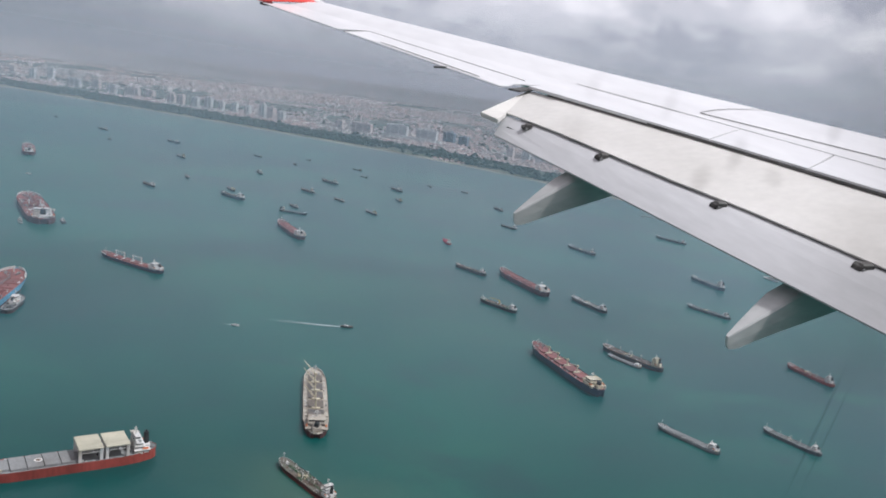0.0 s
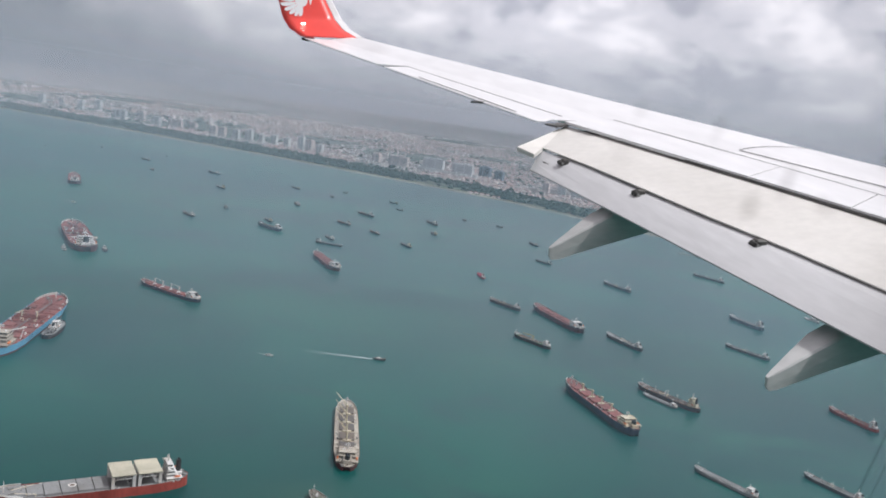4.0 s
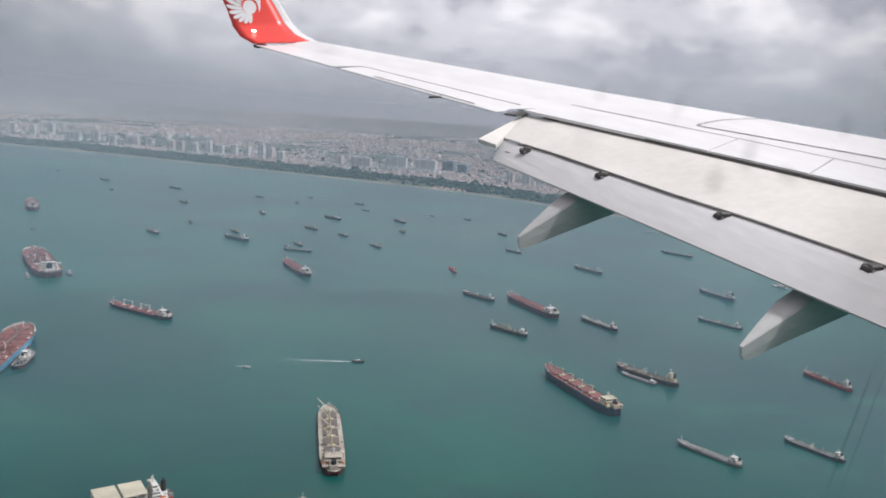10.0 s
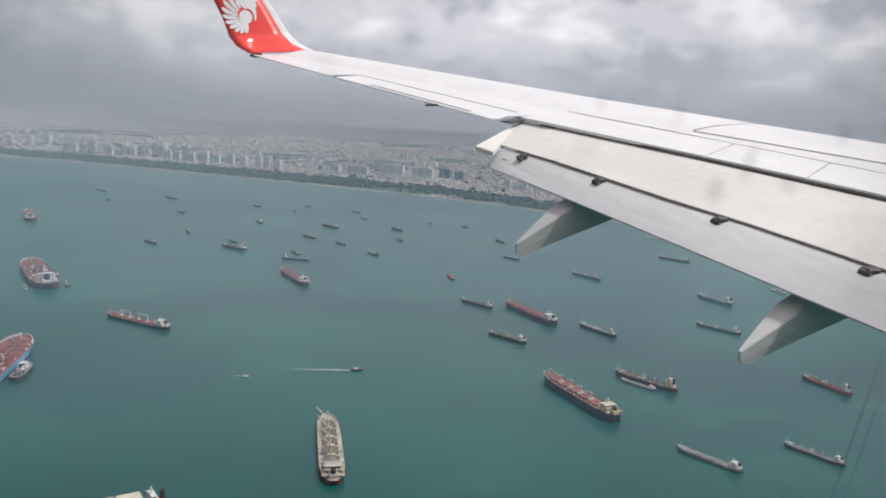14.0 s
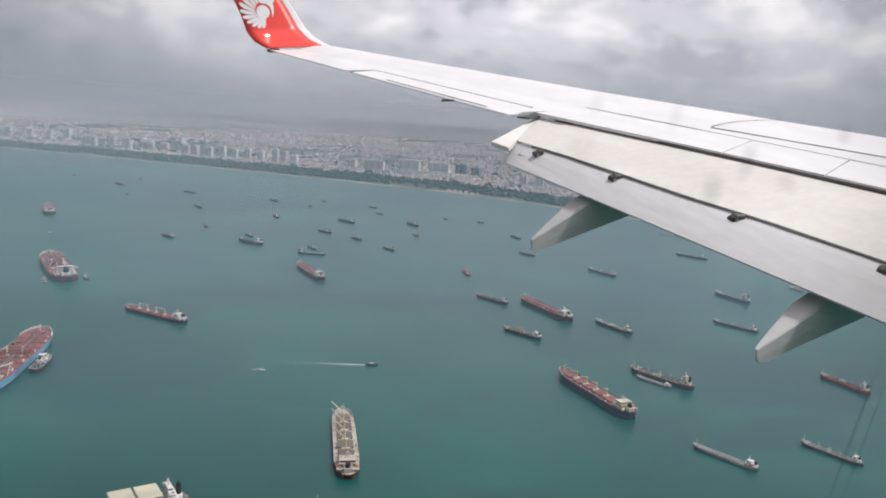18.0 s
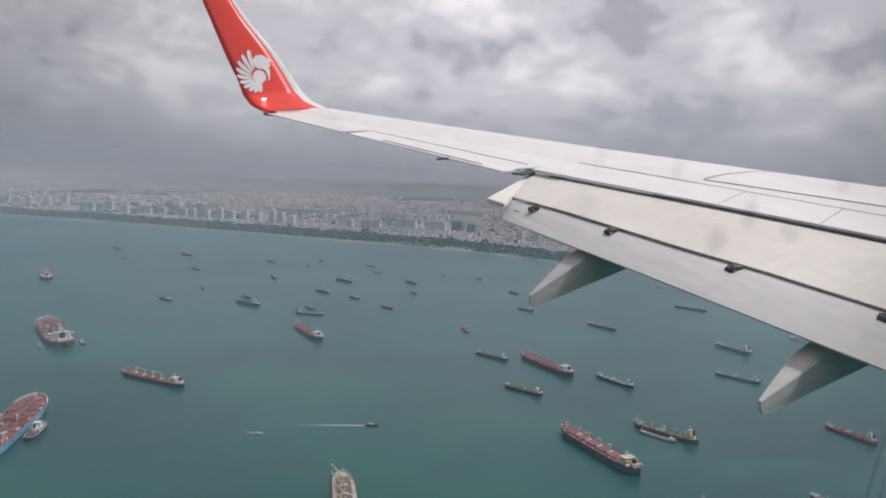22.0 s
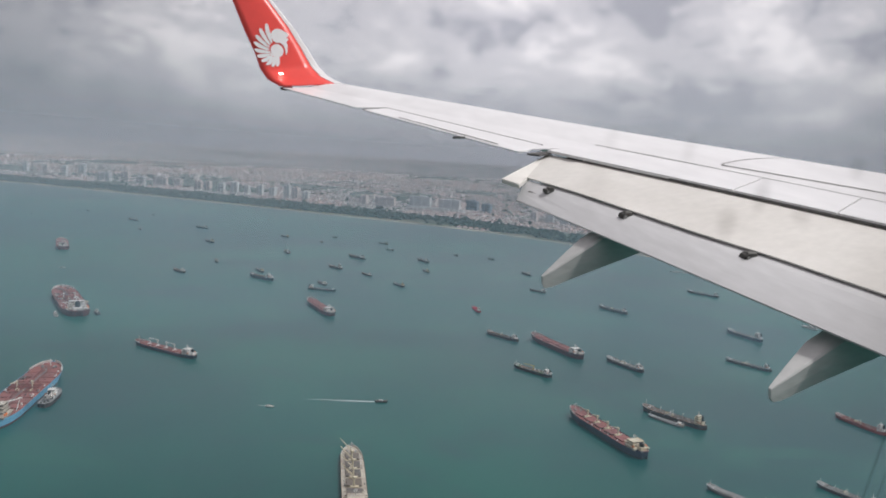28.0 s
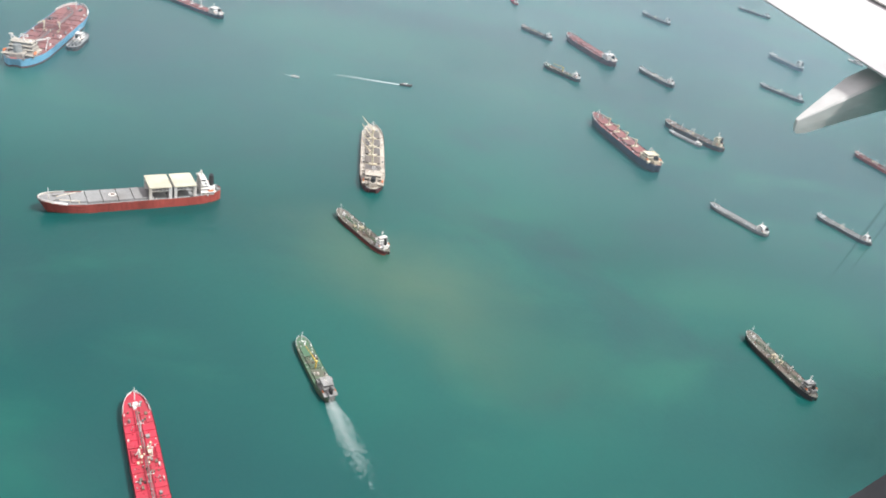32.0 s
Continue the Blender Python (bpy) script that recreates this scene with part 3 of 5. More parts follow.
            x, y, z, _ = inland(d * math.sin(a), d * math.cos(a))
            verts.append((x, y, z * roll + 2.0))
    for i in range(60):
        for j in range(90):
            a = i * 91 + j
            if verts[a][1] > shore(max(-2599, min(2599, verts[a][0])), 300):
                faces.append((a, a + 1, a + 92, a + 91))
    return tagged(link_mesh("far_country", verts, faces, M["town_ground"], smooth=True), "hazy green and built-up land raised to meet the skyline in view", "ground", kind="structure")


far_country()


# ---------------------------------------------------------------- the aircraft's wing
# Local frame of the wing: x forward along the flight, y outboard, z up; the eye is its origin.
WZ, WD = -1.70, 0.19            # height of the upper skin at the eye's side, and its rise outboard
ATTITUDE = Matrix(((0.933528, -0.349217, -0.081068, 0), (0.349967, 0.936747, -0.00523, 0), (0.077767, -0.023489, 0.996695, 0), (0, 0, 0, 1)))
wing = new("airliner")
wing.matrix_world = Matrix.Translation((0, 0, EYE_Z)) @ ATTITUDE
tagged(wing, "white airliner with extended grey flaps and a red winglet", "aircraft")


def W(f, l, h):
    return Vector((f, l, WZ + WD * l + h))


def line(l0, f0, slope):
    return lambda l: f0 + slope * (l - l0)


def bent(*knots):
    """An edge through the knots (l, f), from the tip inboard; its end runs on straight."""
    def f(l):
        for (l0, f0), (l1, f1) in zip(knots, knots[1:]):
            if l >= l1 or (l1, f1) == knots[-1]:
                return f0 + (f1 - f0) * (l - l0) / (l1 - l0)
    return f


TE = bent((15.646, 2.463), (12.484, 3.265), (10.006, 3.80), (8.73, 4.233))      # trailing edge of aileron and tip
HINGE = line(9.134, 4.741, -0.290)                                                # aileron hinge
SP_F = bent((9.186, 5.411), (7.943, 5.933), (5.90, 6.695))                        # front of the spoilers
SP_B = bent((8.824, 4.641), (7.814, 5.071), (6.79, 5.430), (5.96, 5.745), (5.17, 6.03))                        # rear of the spoilers
FF_T = bent((8.887, 4.656), (7.90, 5.07), (6.78, 5.42), (5.93, 5.71), (5.176, 6.03))       # front of the main flap
FF_B = bent((8.376, 4.122), (7.415, 4.385), (6.17, 4.595), (5.44, 4.775), (5.07, 4.866), (4.57, 4.95), (4.31, 4.988))        # rear of the main flap
AF_T = bent((8.40, 4.11), (7.44, 4.385), (6.18, 4.607), (5.58, 4.743), (5.05, 4.861), (4.56, 4.938), (4.29, 4.971))           # front of the aft flap
AF_B = bent((8.173, 3.878), (6.82, 4.086), (3.835, 4.473))                        # rear of the aft flap
ROOT = -1.3


def crest(l):
    return 3.70 + 0.433 * (15.58 - l) if l > 9.65 else 6.27 + 0.49 * (9.65 - l)


def back_line(l):
    """Rear edge of the continuous skin: spoiler fronts inboard, a straight line to the tip outboard."""
    return SP_F(l) if l < 9.186 else 5.411 - 0.376 * (l - 9.186)


def skin_h(f, l):
    r, c = back_line(l), crest(l)
    u = min(max((f - r) / (c - r), 0.0), 1.0)
    return 0.07 * u + 0.03 * math.sin(u * math.pi)


def wing_skin():
    rings = []
    for l in [ROOT + (9.186 - ROOT) * i / 14 for i in range(14)] + [9.186 + (15.6 - 9.186) * i / 14 for i in range(15)]:
        r, c = back_line(l), crest(l)
        chord = c - r
        thick = 0.055 + 0.045 * (15.6 - l)
        up = [W(r + chord * u, l, skin_h(r + chord * u, l)) for u in (0, 0.1, 0.2, 0.3, 0.4, 0.5, 0.6, 0.7, 0.8, 0.9, 1.0)]
        nose = 0.16 + 0.022 * (15.6 - l)
        up += [W(c + nose * a, l, 0.07 - thick * b) for a, b in ((0.45, 0.12), (0.8, 0.35), (1.0, 0.7), (0.85, 1.05), (0.4, 1.35))]
        up += [W(c - chord * 0.3, l, -thick * 1.35), W(r + chord * 0.25, l, -thick * 0.9), W(r, l, -0.055)]
        rings.append(up)
    v, f = loft(rings)
    return link_mesh("wing_skin", v, f, M["wing_skin"], wing, "white painted upper wing skin")


skin = wing_skin()


def slab(name, corners, thick, mat, label="", parent=None, round_edge=0.0):
    """A panel over the corners (f, l, h), that thick downwards; round_edge chamfers the rim."""
    bm = bmesh.new()
    top = [bm.verts.new(W(*c)) for c in corners]
    bot = [bm.verts.new(W(c[0], c[1], c[2] - thick)) for c in corners]
    bm.faces.new(top)
    bm.faces.new(bot[::-1])
    k = len(corners)
    for i in range(k):
        bm.faces.new((top[i], bot[i], bot[(i + 1) % k], top[(i + 1) % k]))
    if round_edge:
        bmesh.ops.bevel(bm, geom=list(bm.edges), offset=round_edge, segments=2, affect="EDGES")
    return part(name, bm, mat, parent or wing, label)


slab("trailing_panel", [(back_line(9.186) + 0.001, 9.186, 0.0), (back_line(15.6), 15.6, 0.0), (TE(15.6), 15.6, 0.0), (TE(12.72), 12.72, 0.0), (HINGE(12.72) + 0.004, 12.72, 0.0), (HINGE(9.16) + 0.004, 9.16, 0.0),
                        (TE(9.16) + 0.30, 9.155, 0.0), (TE(8.93) + 0.30, 8.935, 0.0), (SP_F(8.935), 8.935, 0.0)], 0.014, M["wing_skin"], "white fixed trailing panel")
# aileron with its tab line, behind a thin hinge gap
slab("aileron", [(HINGE(9.17) - 0.012, 9.17, 0.002), (HINGE(12.69) - 0.012, 12.69, 0.002), (TE(12.5), 12.50, -0.002), (TE(8.80), 8.80, -0.004), (TE(8.80) + 0.12, 8.80, 0.0)], 0.014, M["wing_skin"], "white aileron", round_edge=0.004)
for l0, l1, a, b in ((9.3, 11.6, 0.13, 0.13),):
    slab("tab_seam", [(TE(l0) + a, l0, 0.006), (TE(l1) + b, l1, 0.006), (TE(l1) + b - 0.012, l1, 0.006), (TE(l0) + a - 0.014, l0, 0.006)], 0.006, M["seam"], "grey aileron tab seam")
slab("hinge_gap", [(HINGE(9.17) + 0.014, 9.17, 0.004), (HINGE(12.69) + 0.008, 12.69, 0.004), (HINGE(12.69) - 0.012, 12.69, 0.004), (HINGE(9.17) - 0.016, 9.17, 0.004)], 0.02, M["gap_shade"], "dark aileron hinge gap")
slab("aileron_end_gap", [(HINGE(12.69) + 0.0, 12.69, 0.005), (TE(12.5), 12.51, 0.005), (TE(12.5), 12.475, 0.005), (HINGE(12.66) + 0.0, 12.655, 0.005)], 0.02, M["gap_shade"], "dark aileron end gap")
# dark plate paints the shade of the open gap beside the flap
slab("aileron_end_gap", [(4.33, 8.80, -0.028), (4.70, 8.95, -0.028), (4.86, 9.09, -0.028), (4.72, 8.85, -0.028), (4.44, 8.68, -0.028)], 0.02, M["gap_shade"], "plate with the shade of the aileron end gap painted dark")
bm = bmesh.new()
box(bm, *W(TE(9.95) + 0.075, 9.95, -0.024), 0.10, 0.20, 0.03, Matrix.Rotation(0.22, 4, "Z"), 0.012)
part("balance_fitting", bm, M["bracket"], wing, "dark fitting under the aileron")

# spoilers: separate panels with gaps between them
cuts = [8.86, 6.555, 5.59, 4.45, 3.2, 1.9, ROOT]
for l1, l0 in zip(cuts, cuts[1:]):
    g = 0.008
    skew = 0.43 if l1 < 8 else 0.30
    slab("spoiler", [(SP_F(l1 + skew) - 0.012, l1 + skew - g if l1 < 8 else 9.12, 0.004), (SP_B(l1), l1 - g, 0.001), (SP_B(l0), l0 + g, 0.001), (SP_F(l0 + 0.43) - 0.012, l0 + 0.43 + g, 0.004)], 0.035, M["wing_skin"], "white spoiler panel", round_edge=0.003)
slab("spoiler_gap", [(SP_F(9.15) + 0.004, 9.15, -0.006), (SP_F(ROOT) + 0.004, ROOT, -0.006), (SP_B(ROOT) + 0.03, ROOT, -0.02), (SP_B(8.8) + 0.03, 8.8, -0.02)], 0.02, M["seam"], "grey bay under the spoilers")
# access seams in the skin ahead of the spoilers
SEAM = line(7.613, 6.218, -0.467)


def seam(points, wide):
    """A narrow dark joint laid on the skin along the points (f, l)."""
    bm = bmesh.new()
    rows = []
    for i, (f, l) in enumerate(points):
        g = points[min(i + 1, len(points) - 1)]
        q = points[max(i - 1, 0)]
        d = Vector((g[0] - q[0], g[1] - q[1])).normalized()
        rows.append([bm.verts.new(W(f - d.y * wide * k, l + d.x * wide * k, skin_h(f - d.y * wide * k, l) + 0.006)) for k in (-0.5, 0.5)])
    for p, q in zip(rows, rows[1:]):
        bm.faces.new((p[0], q[0], q[1], p[1]))
    part("skin_seam", bm, M["seam"], wing, "thin grey skin seam")


seam([(SEAM(7.6 - 6.4 * k / 12), 7.6 - 6.4 * k / 12) for k in range(13)], 0.022)
seam([(SEAM(7.6) + 0.02, 7.62), (SEAM(7.6) + 0.25, 7.65), (SEAM(7.6) + 0.45, 7.66), (SEAM(7.6) + 0.80, 7.66), (SEAM(7.6) + 1.05, 7.65)], 0.016)
seam([(SP_F(9.1 - 7.8 * k / 14) + 0.006, 9.1 - 7.8 * k / 14) for k in range(15)], 0.014)

# flap cove: dark sheet between spoilers and main flap, its shade in the colour
def ribbon(name, front, h0, back, h1, l1, l0, mat, label):
    """A thin sheet between two edges of the wing."""
    v, f = loft([[W(front(l1 + (l0 - l1) * i / 16), l1 + (l0 - l1) * i / 16, h) if e == 0 else W(back(l1 + (l0 - l1) * i / 16), l1 + (l0 - l1) * i / 16, h) for e, h in ((0, h0), (1, h1), (1, h1 - 0.03), (0, h0 - 0.03))] for i in range(17)])
    return link_mesh(name, v, f, mat, wing, label)


ribbon("flap_cove", lambda l: SP_B(l) + 0.30, -0.08, lambda l: FF_T(l) - 0.25, -0.20, 8.82, ROOT, M["gap_shade"], "flap cove sheet with its shade painted dark")


def flap(name, front, back, h0, h1, l1, l0, thick, mat, label, ends=()):
    """A flap lofted from l1 (outboard) to l0 with a rounded nose and a thin rear edge."""
    rings = []
    for i in range(13):
        l = l1 + (l0 - l1) * i / 12
        a, b = front(l), back(l)
        ring = []
        for u, d in ((1.0, -0.30), (0.988, -0.06), (0.96, 0.0), (0.75, 0.02), (0.5, 0.022), (0.25, 0.012), (0.0, 0.0)):
            ring.append(W(b + (a - b) * u, l, h1 + (h0 - h1) * u + (d * thick if d < 0 else d)))
        for u, d in ((0.0, -0.012), (0.3, -0.5 * thick), (0.7, -0.95 * thick), (0.95, -0.8 * thick)):
            ring.append(W(b + (a - b) * u, l, h1 + (h0 - h1) * u + d))
        rings.append(ring)
    v, f = loft(rings)
    return link_mesh(name, v, f, mat, wing, label)


flap("main_flap", lambda l: FF_T(l) + 0.105, FF_B, -0.040, -0.22, 8.40, ROOT, 0.20, M["flap_skin"], "weathered grey main flap panel")
slab("flap_end", [(FF_T(8.887), 8.887, -0.06), (3.75, 8.284, -0.20), (3.859, 8.046, -0.22), (FF_B(8.376), 8.376, -0.215), (FF_B(8.39), 8.39, -0.215), (FF_T(8.39), 8.39, -0.058)], 0.05, M["flap_skin"], "pale grey outer end of the main flap", round_edge=0.006)
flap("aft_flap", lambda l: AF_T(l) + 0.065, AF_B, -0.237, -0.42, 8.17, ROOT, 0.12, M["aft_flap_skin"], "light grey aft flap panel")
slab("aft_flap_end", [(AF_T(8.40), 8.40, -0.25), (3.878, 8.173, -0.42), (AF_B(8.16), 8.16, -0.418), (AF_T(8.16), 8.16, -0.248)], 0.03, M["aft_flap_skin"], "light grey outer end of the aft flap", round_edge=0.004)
# dark sheet paints the shade in the slot between the flap panels
ribbon("flap_slot", lambda l: FF_B(l) + 0.16, -0.252, lambda l: AF_T(l) - 0.16, -0.325, 8.15, ROOT, M["gap_shade"], "sheet in the slot between the flap panels, its shade painted dark")

# brackets in the slot
for f0, l0, s in ((4.21, 7.95, 0.62), (4.475, 6.83, 0.72), (4.77, 5.43, 0.80), (5.00, 4.13, 0.9)):
    holder = part("flap_bracket", (lambda b: (box(b, *W(f0 - 0.035, l0 - 0.03, -0.275), 0.13 * s, 0.13 * s, 0.10, Matrix.Rotation(-0.2, 4, "Z"), 0.015), b)[1])(bmesh.new()), M["bracket"], wing, "dark metal flap bracket")
    b = bmesh.new()
    rod(b, W(f0 - 0.085, l0 + 0.005, -0.270), W(f0 - 0.085, l0 - 0.075, -0.270), 0.042 * s, sides=10)
    part("roller", b, M["bracket"], holder)
    b = bmesh.new()
    rod(b, W(f0 - 0.085, l0 - 0.075, -0.270), W(f0 - 0.085, l0 - 0.088, -0.270), 0.026 * s, sides=8)
    part("roller_hub", b, M["steel"], holder, "worn steel roller hub")


def fairing(lat, f_tip, h_tip, size, run, rise, keel):
    """Drooped canoe fairing: flat bright top, deep side, blunt tail, running forward under the flap."""
    w = 0.115 * size
    rings = []
    for u in (0, 0.05, 0.2, 0.4, 0.6, 0.8, 1.0, 1.15, 1.42, 1.7, 2.3):
        f = f_tip + run * u
        top_h = h_tip + rise * min(u, 1.42) - 0.02 * max(0, u - 1.42)
        low_h = h_tip - 0.140 * size + keel * u
        low_h += 0.055 if u == 0 else (0.018 if u < 0.1 else 0.0)
        half = w * (0.13 + 0.87 * min(u, 1.0) ** 0.9)
        deep = max(top_h - low_h, 0.03)
        rings.append([W(f, lat + half * 2 * a, top_h - (1 - c) * deep) for a, c in ((0.92, 1), (0.08, 1), (0.0, 0.93), (0.02, 0.45), (0.10, 0.0), (0.90, 0.0), (0.98, 0.45), (1.0, 0.93))])
    v, f = loft(rings)
    return link_mesh("flap_track_fairing", v, f, M["fairing_grey"], wing, "grey flap track fairing with a pale top")


fairing(6.82, 3.511, -0.823, 1.0, 0.526, 0.274, 0.140)
fairing(4.234, 3.927, -0.778, 0.86, 0.486, 0.215, 0.112)

# winglet: root blend, red blade, white leading edge
# rows: y outboard, then height and x of the trailing edge, height and x of the leading edge, share of the white edge
ROWS = [(15.60, 0.016, 2.457, 0.068, 3.70, 0.12), (15.80, 0.127, 2.261, 0.195, 3.441, 0.13), (15.95, 0.296, 2.157, 0.370, 3.285, 0.13), (16.05, 0.589, 2.085, 0.715, 3.095, 0.12),
        (16.15, 1.011, 1.916, 1.123, 2.845, 0.105), (16.30, 1.749, 1.672, 1.761, 2.355, 0.095), (16.40, 2.273, 1.492, 2.289, 2.045, 0.09)]


def winglet_row(v):
    """The row at v, from 0 (root) to 6 (top)."""
    i = min(int(v), len(ROWS) - 2)
    t = v - i
    return [p + (q - p) * t for p, q in zip(ROWS[i], ROWS[i + 1])]


def winglet_point(v, u, out=0.0):
    l, h0, f0, h1, f1, _ = winglet_row(v)
    return W(f0 + (f1 - f0) * u, l + out, h0 + (h1 - h0) * u)


def swell(u):
    return max(0.0, math.sin(min(max(u, 0.0), 1.0) * math.pi)) ** 1.0


def blade(name, edge, mat, label):
    """The winglet's red blade, or its white leading edge."""
    rings = []
    for i in range(31):
        v = 6 * i / 30
        cut = 1 - winglet_row(v)[5]
        lo, hi = (cut, 1.0) if edge else (0.0, cut)
        ring = [winglet_point(v, lo + (hi - lo) * k / 6, -0.03 * swell(lo + (hi - lo) * k / 6) - 0.02) for k in range(7)]
        ring += [winglet_point(v, hi + (lo - hi) * k / 6, 0.035 * swell(hi + (lo - hi) * k / 6) - 0.010) for k in range(7)]
        rings.append(ring)
    v, f = loft(rings)
    return link_mesh(name, v, f, mat, wing, label, smooth=True)


blade("winglet", False, M["winglet_red"], "glossy red winglet")
blade("winglet_leading_edge", True, M["winglet_white"], "white winglet leading edge")
b = bmesh.new()
box(b, *W(2.60, 15.52, -0.014), 0.20, 0.13, 0.075, Matrix.Rotation(-0.25, 4, "Z"), 0.02)
tail_lamp = part("tail_light", b, M["lamp_glass"], wing, "dark red tail light housing under the winglet")
b = bmesh.new()
box(b, *W(2.50, 15.56, -0.022), 0.07, 0.10, 0.05, Matrix.Rotation(-0.25, 4, "Z"), 0.012)
part("light_cap", b, M["glass_dark"], tail_lamp)
# sun glint on the winglet's bend, added as a glowing bead
b = bmesh.new()
bmesh.ops.create_uvsphere(b, u_segments=12, v_segments=8, radius=1, matrix=Matrix.Translation(W(2.52, 15.77, 0.235)) @ Matrix.Diagonal((0.045, 0.022, 0.016, 1)))
part("winglet_glint", b, GLINT, wing, "small glowing bead for the sun glint on the winglet")


def on_winglet(f, h):
    """A point just proud of the blade's inboard face at x = f and that height."""
    v, u = 3.0, 0.5
    for _ in range(12):
        l, h0, f0, h1, f1, _ = winglet_row(v)
        u = (f - f0) / (f1 - f0)
        v = min(max(v + (h - (h0 + (h1 - h0) * u)) * 2.0, 0.0), 5.99)
    return winglet_point(v, u, -0.03 * swell(u) - 0.030)


def emblem():
    """Plain white fan of feathers round a disc."""
    cf, ch, r = 2.50, 0.650, 0.125

    def patch(name, points, holder=None):
        bm = bmesh.new()
        bm.faces.new([bm.verts.new(on_winglet(*p)) for p in points])
        return part(name, bm, M["winglet_white"], holder or wing, "" if holder else "plain white round emblem")

    disc = patch("emblem", [(cf + r * math.cos(a), ch + r * math.sin(a)) for a in np.linspace(0, 2 * math.pi, 20, endpoint=False)])
    n = 10
    for i in range(n):
        a = radians(116 + i * 17.5)
        long = 0.53 - 0.026 * i
        side = 0.034 - 0.0008 * i
        pts = [(0.32, 0.45), (0.5, 0.95), (0.75, 1.25), (0.92, 1.10), (1.0, 0.35)]

        def at(u, w):
            turn = a + 0.30 * (0.55 - u)
            return (cf + long * u * math.cos(turn) - side * w * math.sin(turn), ch + long * u * math.sin(turn) + side * w * math.cos(turn))

        patch("feather", [at(u, w) for u, w in pts] + [at(u, -w) for u, w in pts[::-1]], disc)
    patch("crest_shape", [(2.49, 0.8), (2.44, 0.84), (2.41, 0.9), (2.4, 0.97), (2.44, 1.02), (2.49, 1.055), (2.55, 1.065), (2.61, 1.05), (2.66, 1.02), (2.71, 1.0), (2.745, 0.965), (2.745, 0.93), (2.7, 0.905), (2.735, 0.875), (2.72, 0.835), (2.69, 0.815), (2.715, 0.76), (2.705, 0.7), (2.7, 0.63), (2.665, 0.56), (2.66, 0.68), (2.63, 0.755), (2.57, 0.8)], disc)


emblem()


# ---------------------------------------------------------------- the fuselage round the camera, with the cabin window
fuselage = wing
CL, CR = 0.20 - 1.88, 1.88


def shell(name, radius, mat, label):
    """Round skin along the flight, left open where the window panel sits."""
    xs = (-9.0, -0.32, 0.42, 14.0)
    angles = [-12 + 24 * i for i in (0, 1)] + [12 + 336 * i / 70 for i in range(1, 70)]
    v, f = [], []
    for x in xs:
        v += [(x, CL + radius * math.cos(radians(a)), radius * math.sin(radians(a))) for a in angles]
    k = len(angles)
    for i in range(3):
        for j in range(k):
            if not (i == 1 and j == 0):
                a, b = i * k + j, i * k + (j + 1) % k
                f.append((a, b, b + k, a + k))
    f += [tuple(range(k)), tuple(range(3 * k, 4 * k))[::-1]]
    return link_mesh(name, v, f, mat, fuselage, label)


shell("fuselage_skin", CR, M["winglet_white"], "white fuselage skin")


def window_panel():
    """Panel with a rounded opening: outer rectangle, inner rim, with depth."""
    n = 64
    cx, cz, hx, hz, r = 0.08, -0.0325, 0.22, 0.2125, 0.12
    inner, outer = [], []
    for i in range(n):
        a = 2 * math.pi * i / n
        c, s = math.cos(a), math.sin(a)
        sx, sz = (1 if c >= 0 else -1), (1 if s >= 0 else -1)
        inner.append((cx + sx * (hx - r) + r * c, cz + sz * (hz - r) + r * s))
        k = max(abs(c), abs(s))
        outer.append((0.05 + 0.37 * c / k, 0.40 * s / k))
    v, f = [], []
    for ring, y in ((outer, 0.13), (inner, 0.13), (inner, 0.17), (outer, 0.17)):
        v += [(p[0], y, p[1]) for p in ring]
    for q in range(4):
        for i in range(n):
            a, b = q * n + i, q * n + (i + 1) % n
            c, d = ((q + 1) % 4) * n + (i + 1) % n, ((q + 1) % 4) * n + i
            f.append((a, b, c, d))
    return link_mesh("cabin_window_frame", v, f, M["window_grey"], fuselage, "dark grey cabin window frame")


window_panel()
# small spots are smears; the three broad ones paint shade over one side
link_mesh("window_pane", [(-0.18, 0.150, -0.28), (0.34, 0.150, -0.28), (0.34, 0.150, 0.22), (-0.18, 0.150, 0.22)], [(0, 1, 2, 3)], pane_material(((0.1159, -0.0018, 0.003, 0.006, 0.30), (0.1267, -0.0192, 0.005, 0.006, 0.52), (0.1366, -0.0132, 0.004, 0.007, 0.46), (0.1664, -0.0074, 0.004, 0.005, 0.36), (0.1486, -0.0188, 0.006, 0.004, 0.42), (0.0955, 0.0014, 0.003, 0.005, 0.22), (0.0916, -0.0074, 0.006, 0.006, 0.22), (0.0356, 0.0097, 0.006, 0.004, 0.2), (0.225, -0.175, 0.085, 0.060, 0.75), (0.240, -0.012, 0.110, 0.085, 1.0), (0.190, -0.057, 0.056, 0.036, 0.55), (0.176, -0.088, 0.0011, 0.030, 0.55), (0.1805, -0.090, 0.0009, 0.028, 0.4))), fuselage, "clear pane with faint smears and painted shade at one side").visible_shadow = False

# ---------------------------------------------------------------- ships
HULL_PLAN = [(0.00, 0.07), (0.006, 0.19), (0.020, 0.36), (0.042, 0.53), (0.072, 0.69), (0.12, 0.86), (0.20, 0.99), (0.55, 1.0), (0.76, 0.99), (0.86, 0.93), (0.92, 0.77), (0.96, 0.54), (0.985, 0.30), (1.0, 0.06)]


def half_beam(u, full):
    for (a, x), (b, y) in zip(HULL_PLAN, HULL_PLAN[1:]):
        if a <= u <= b:
            w = x + (y - x) * (u - a) / (b - a)
            return w ** (0.75 if full else 1.15)
    return 0.03


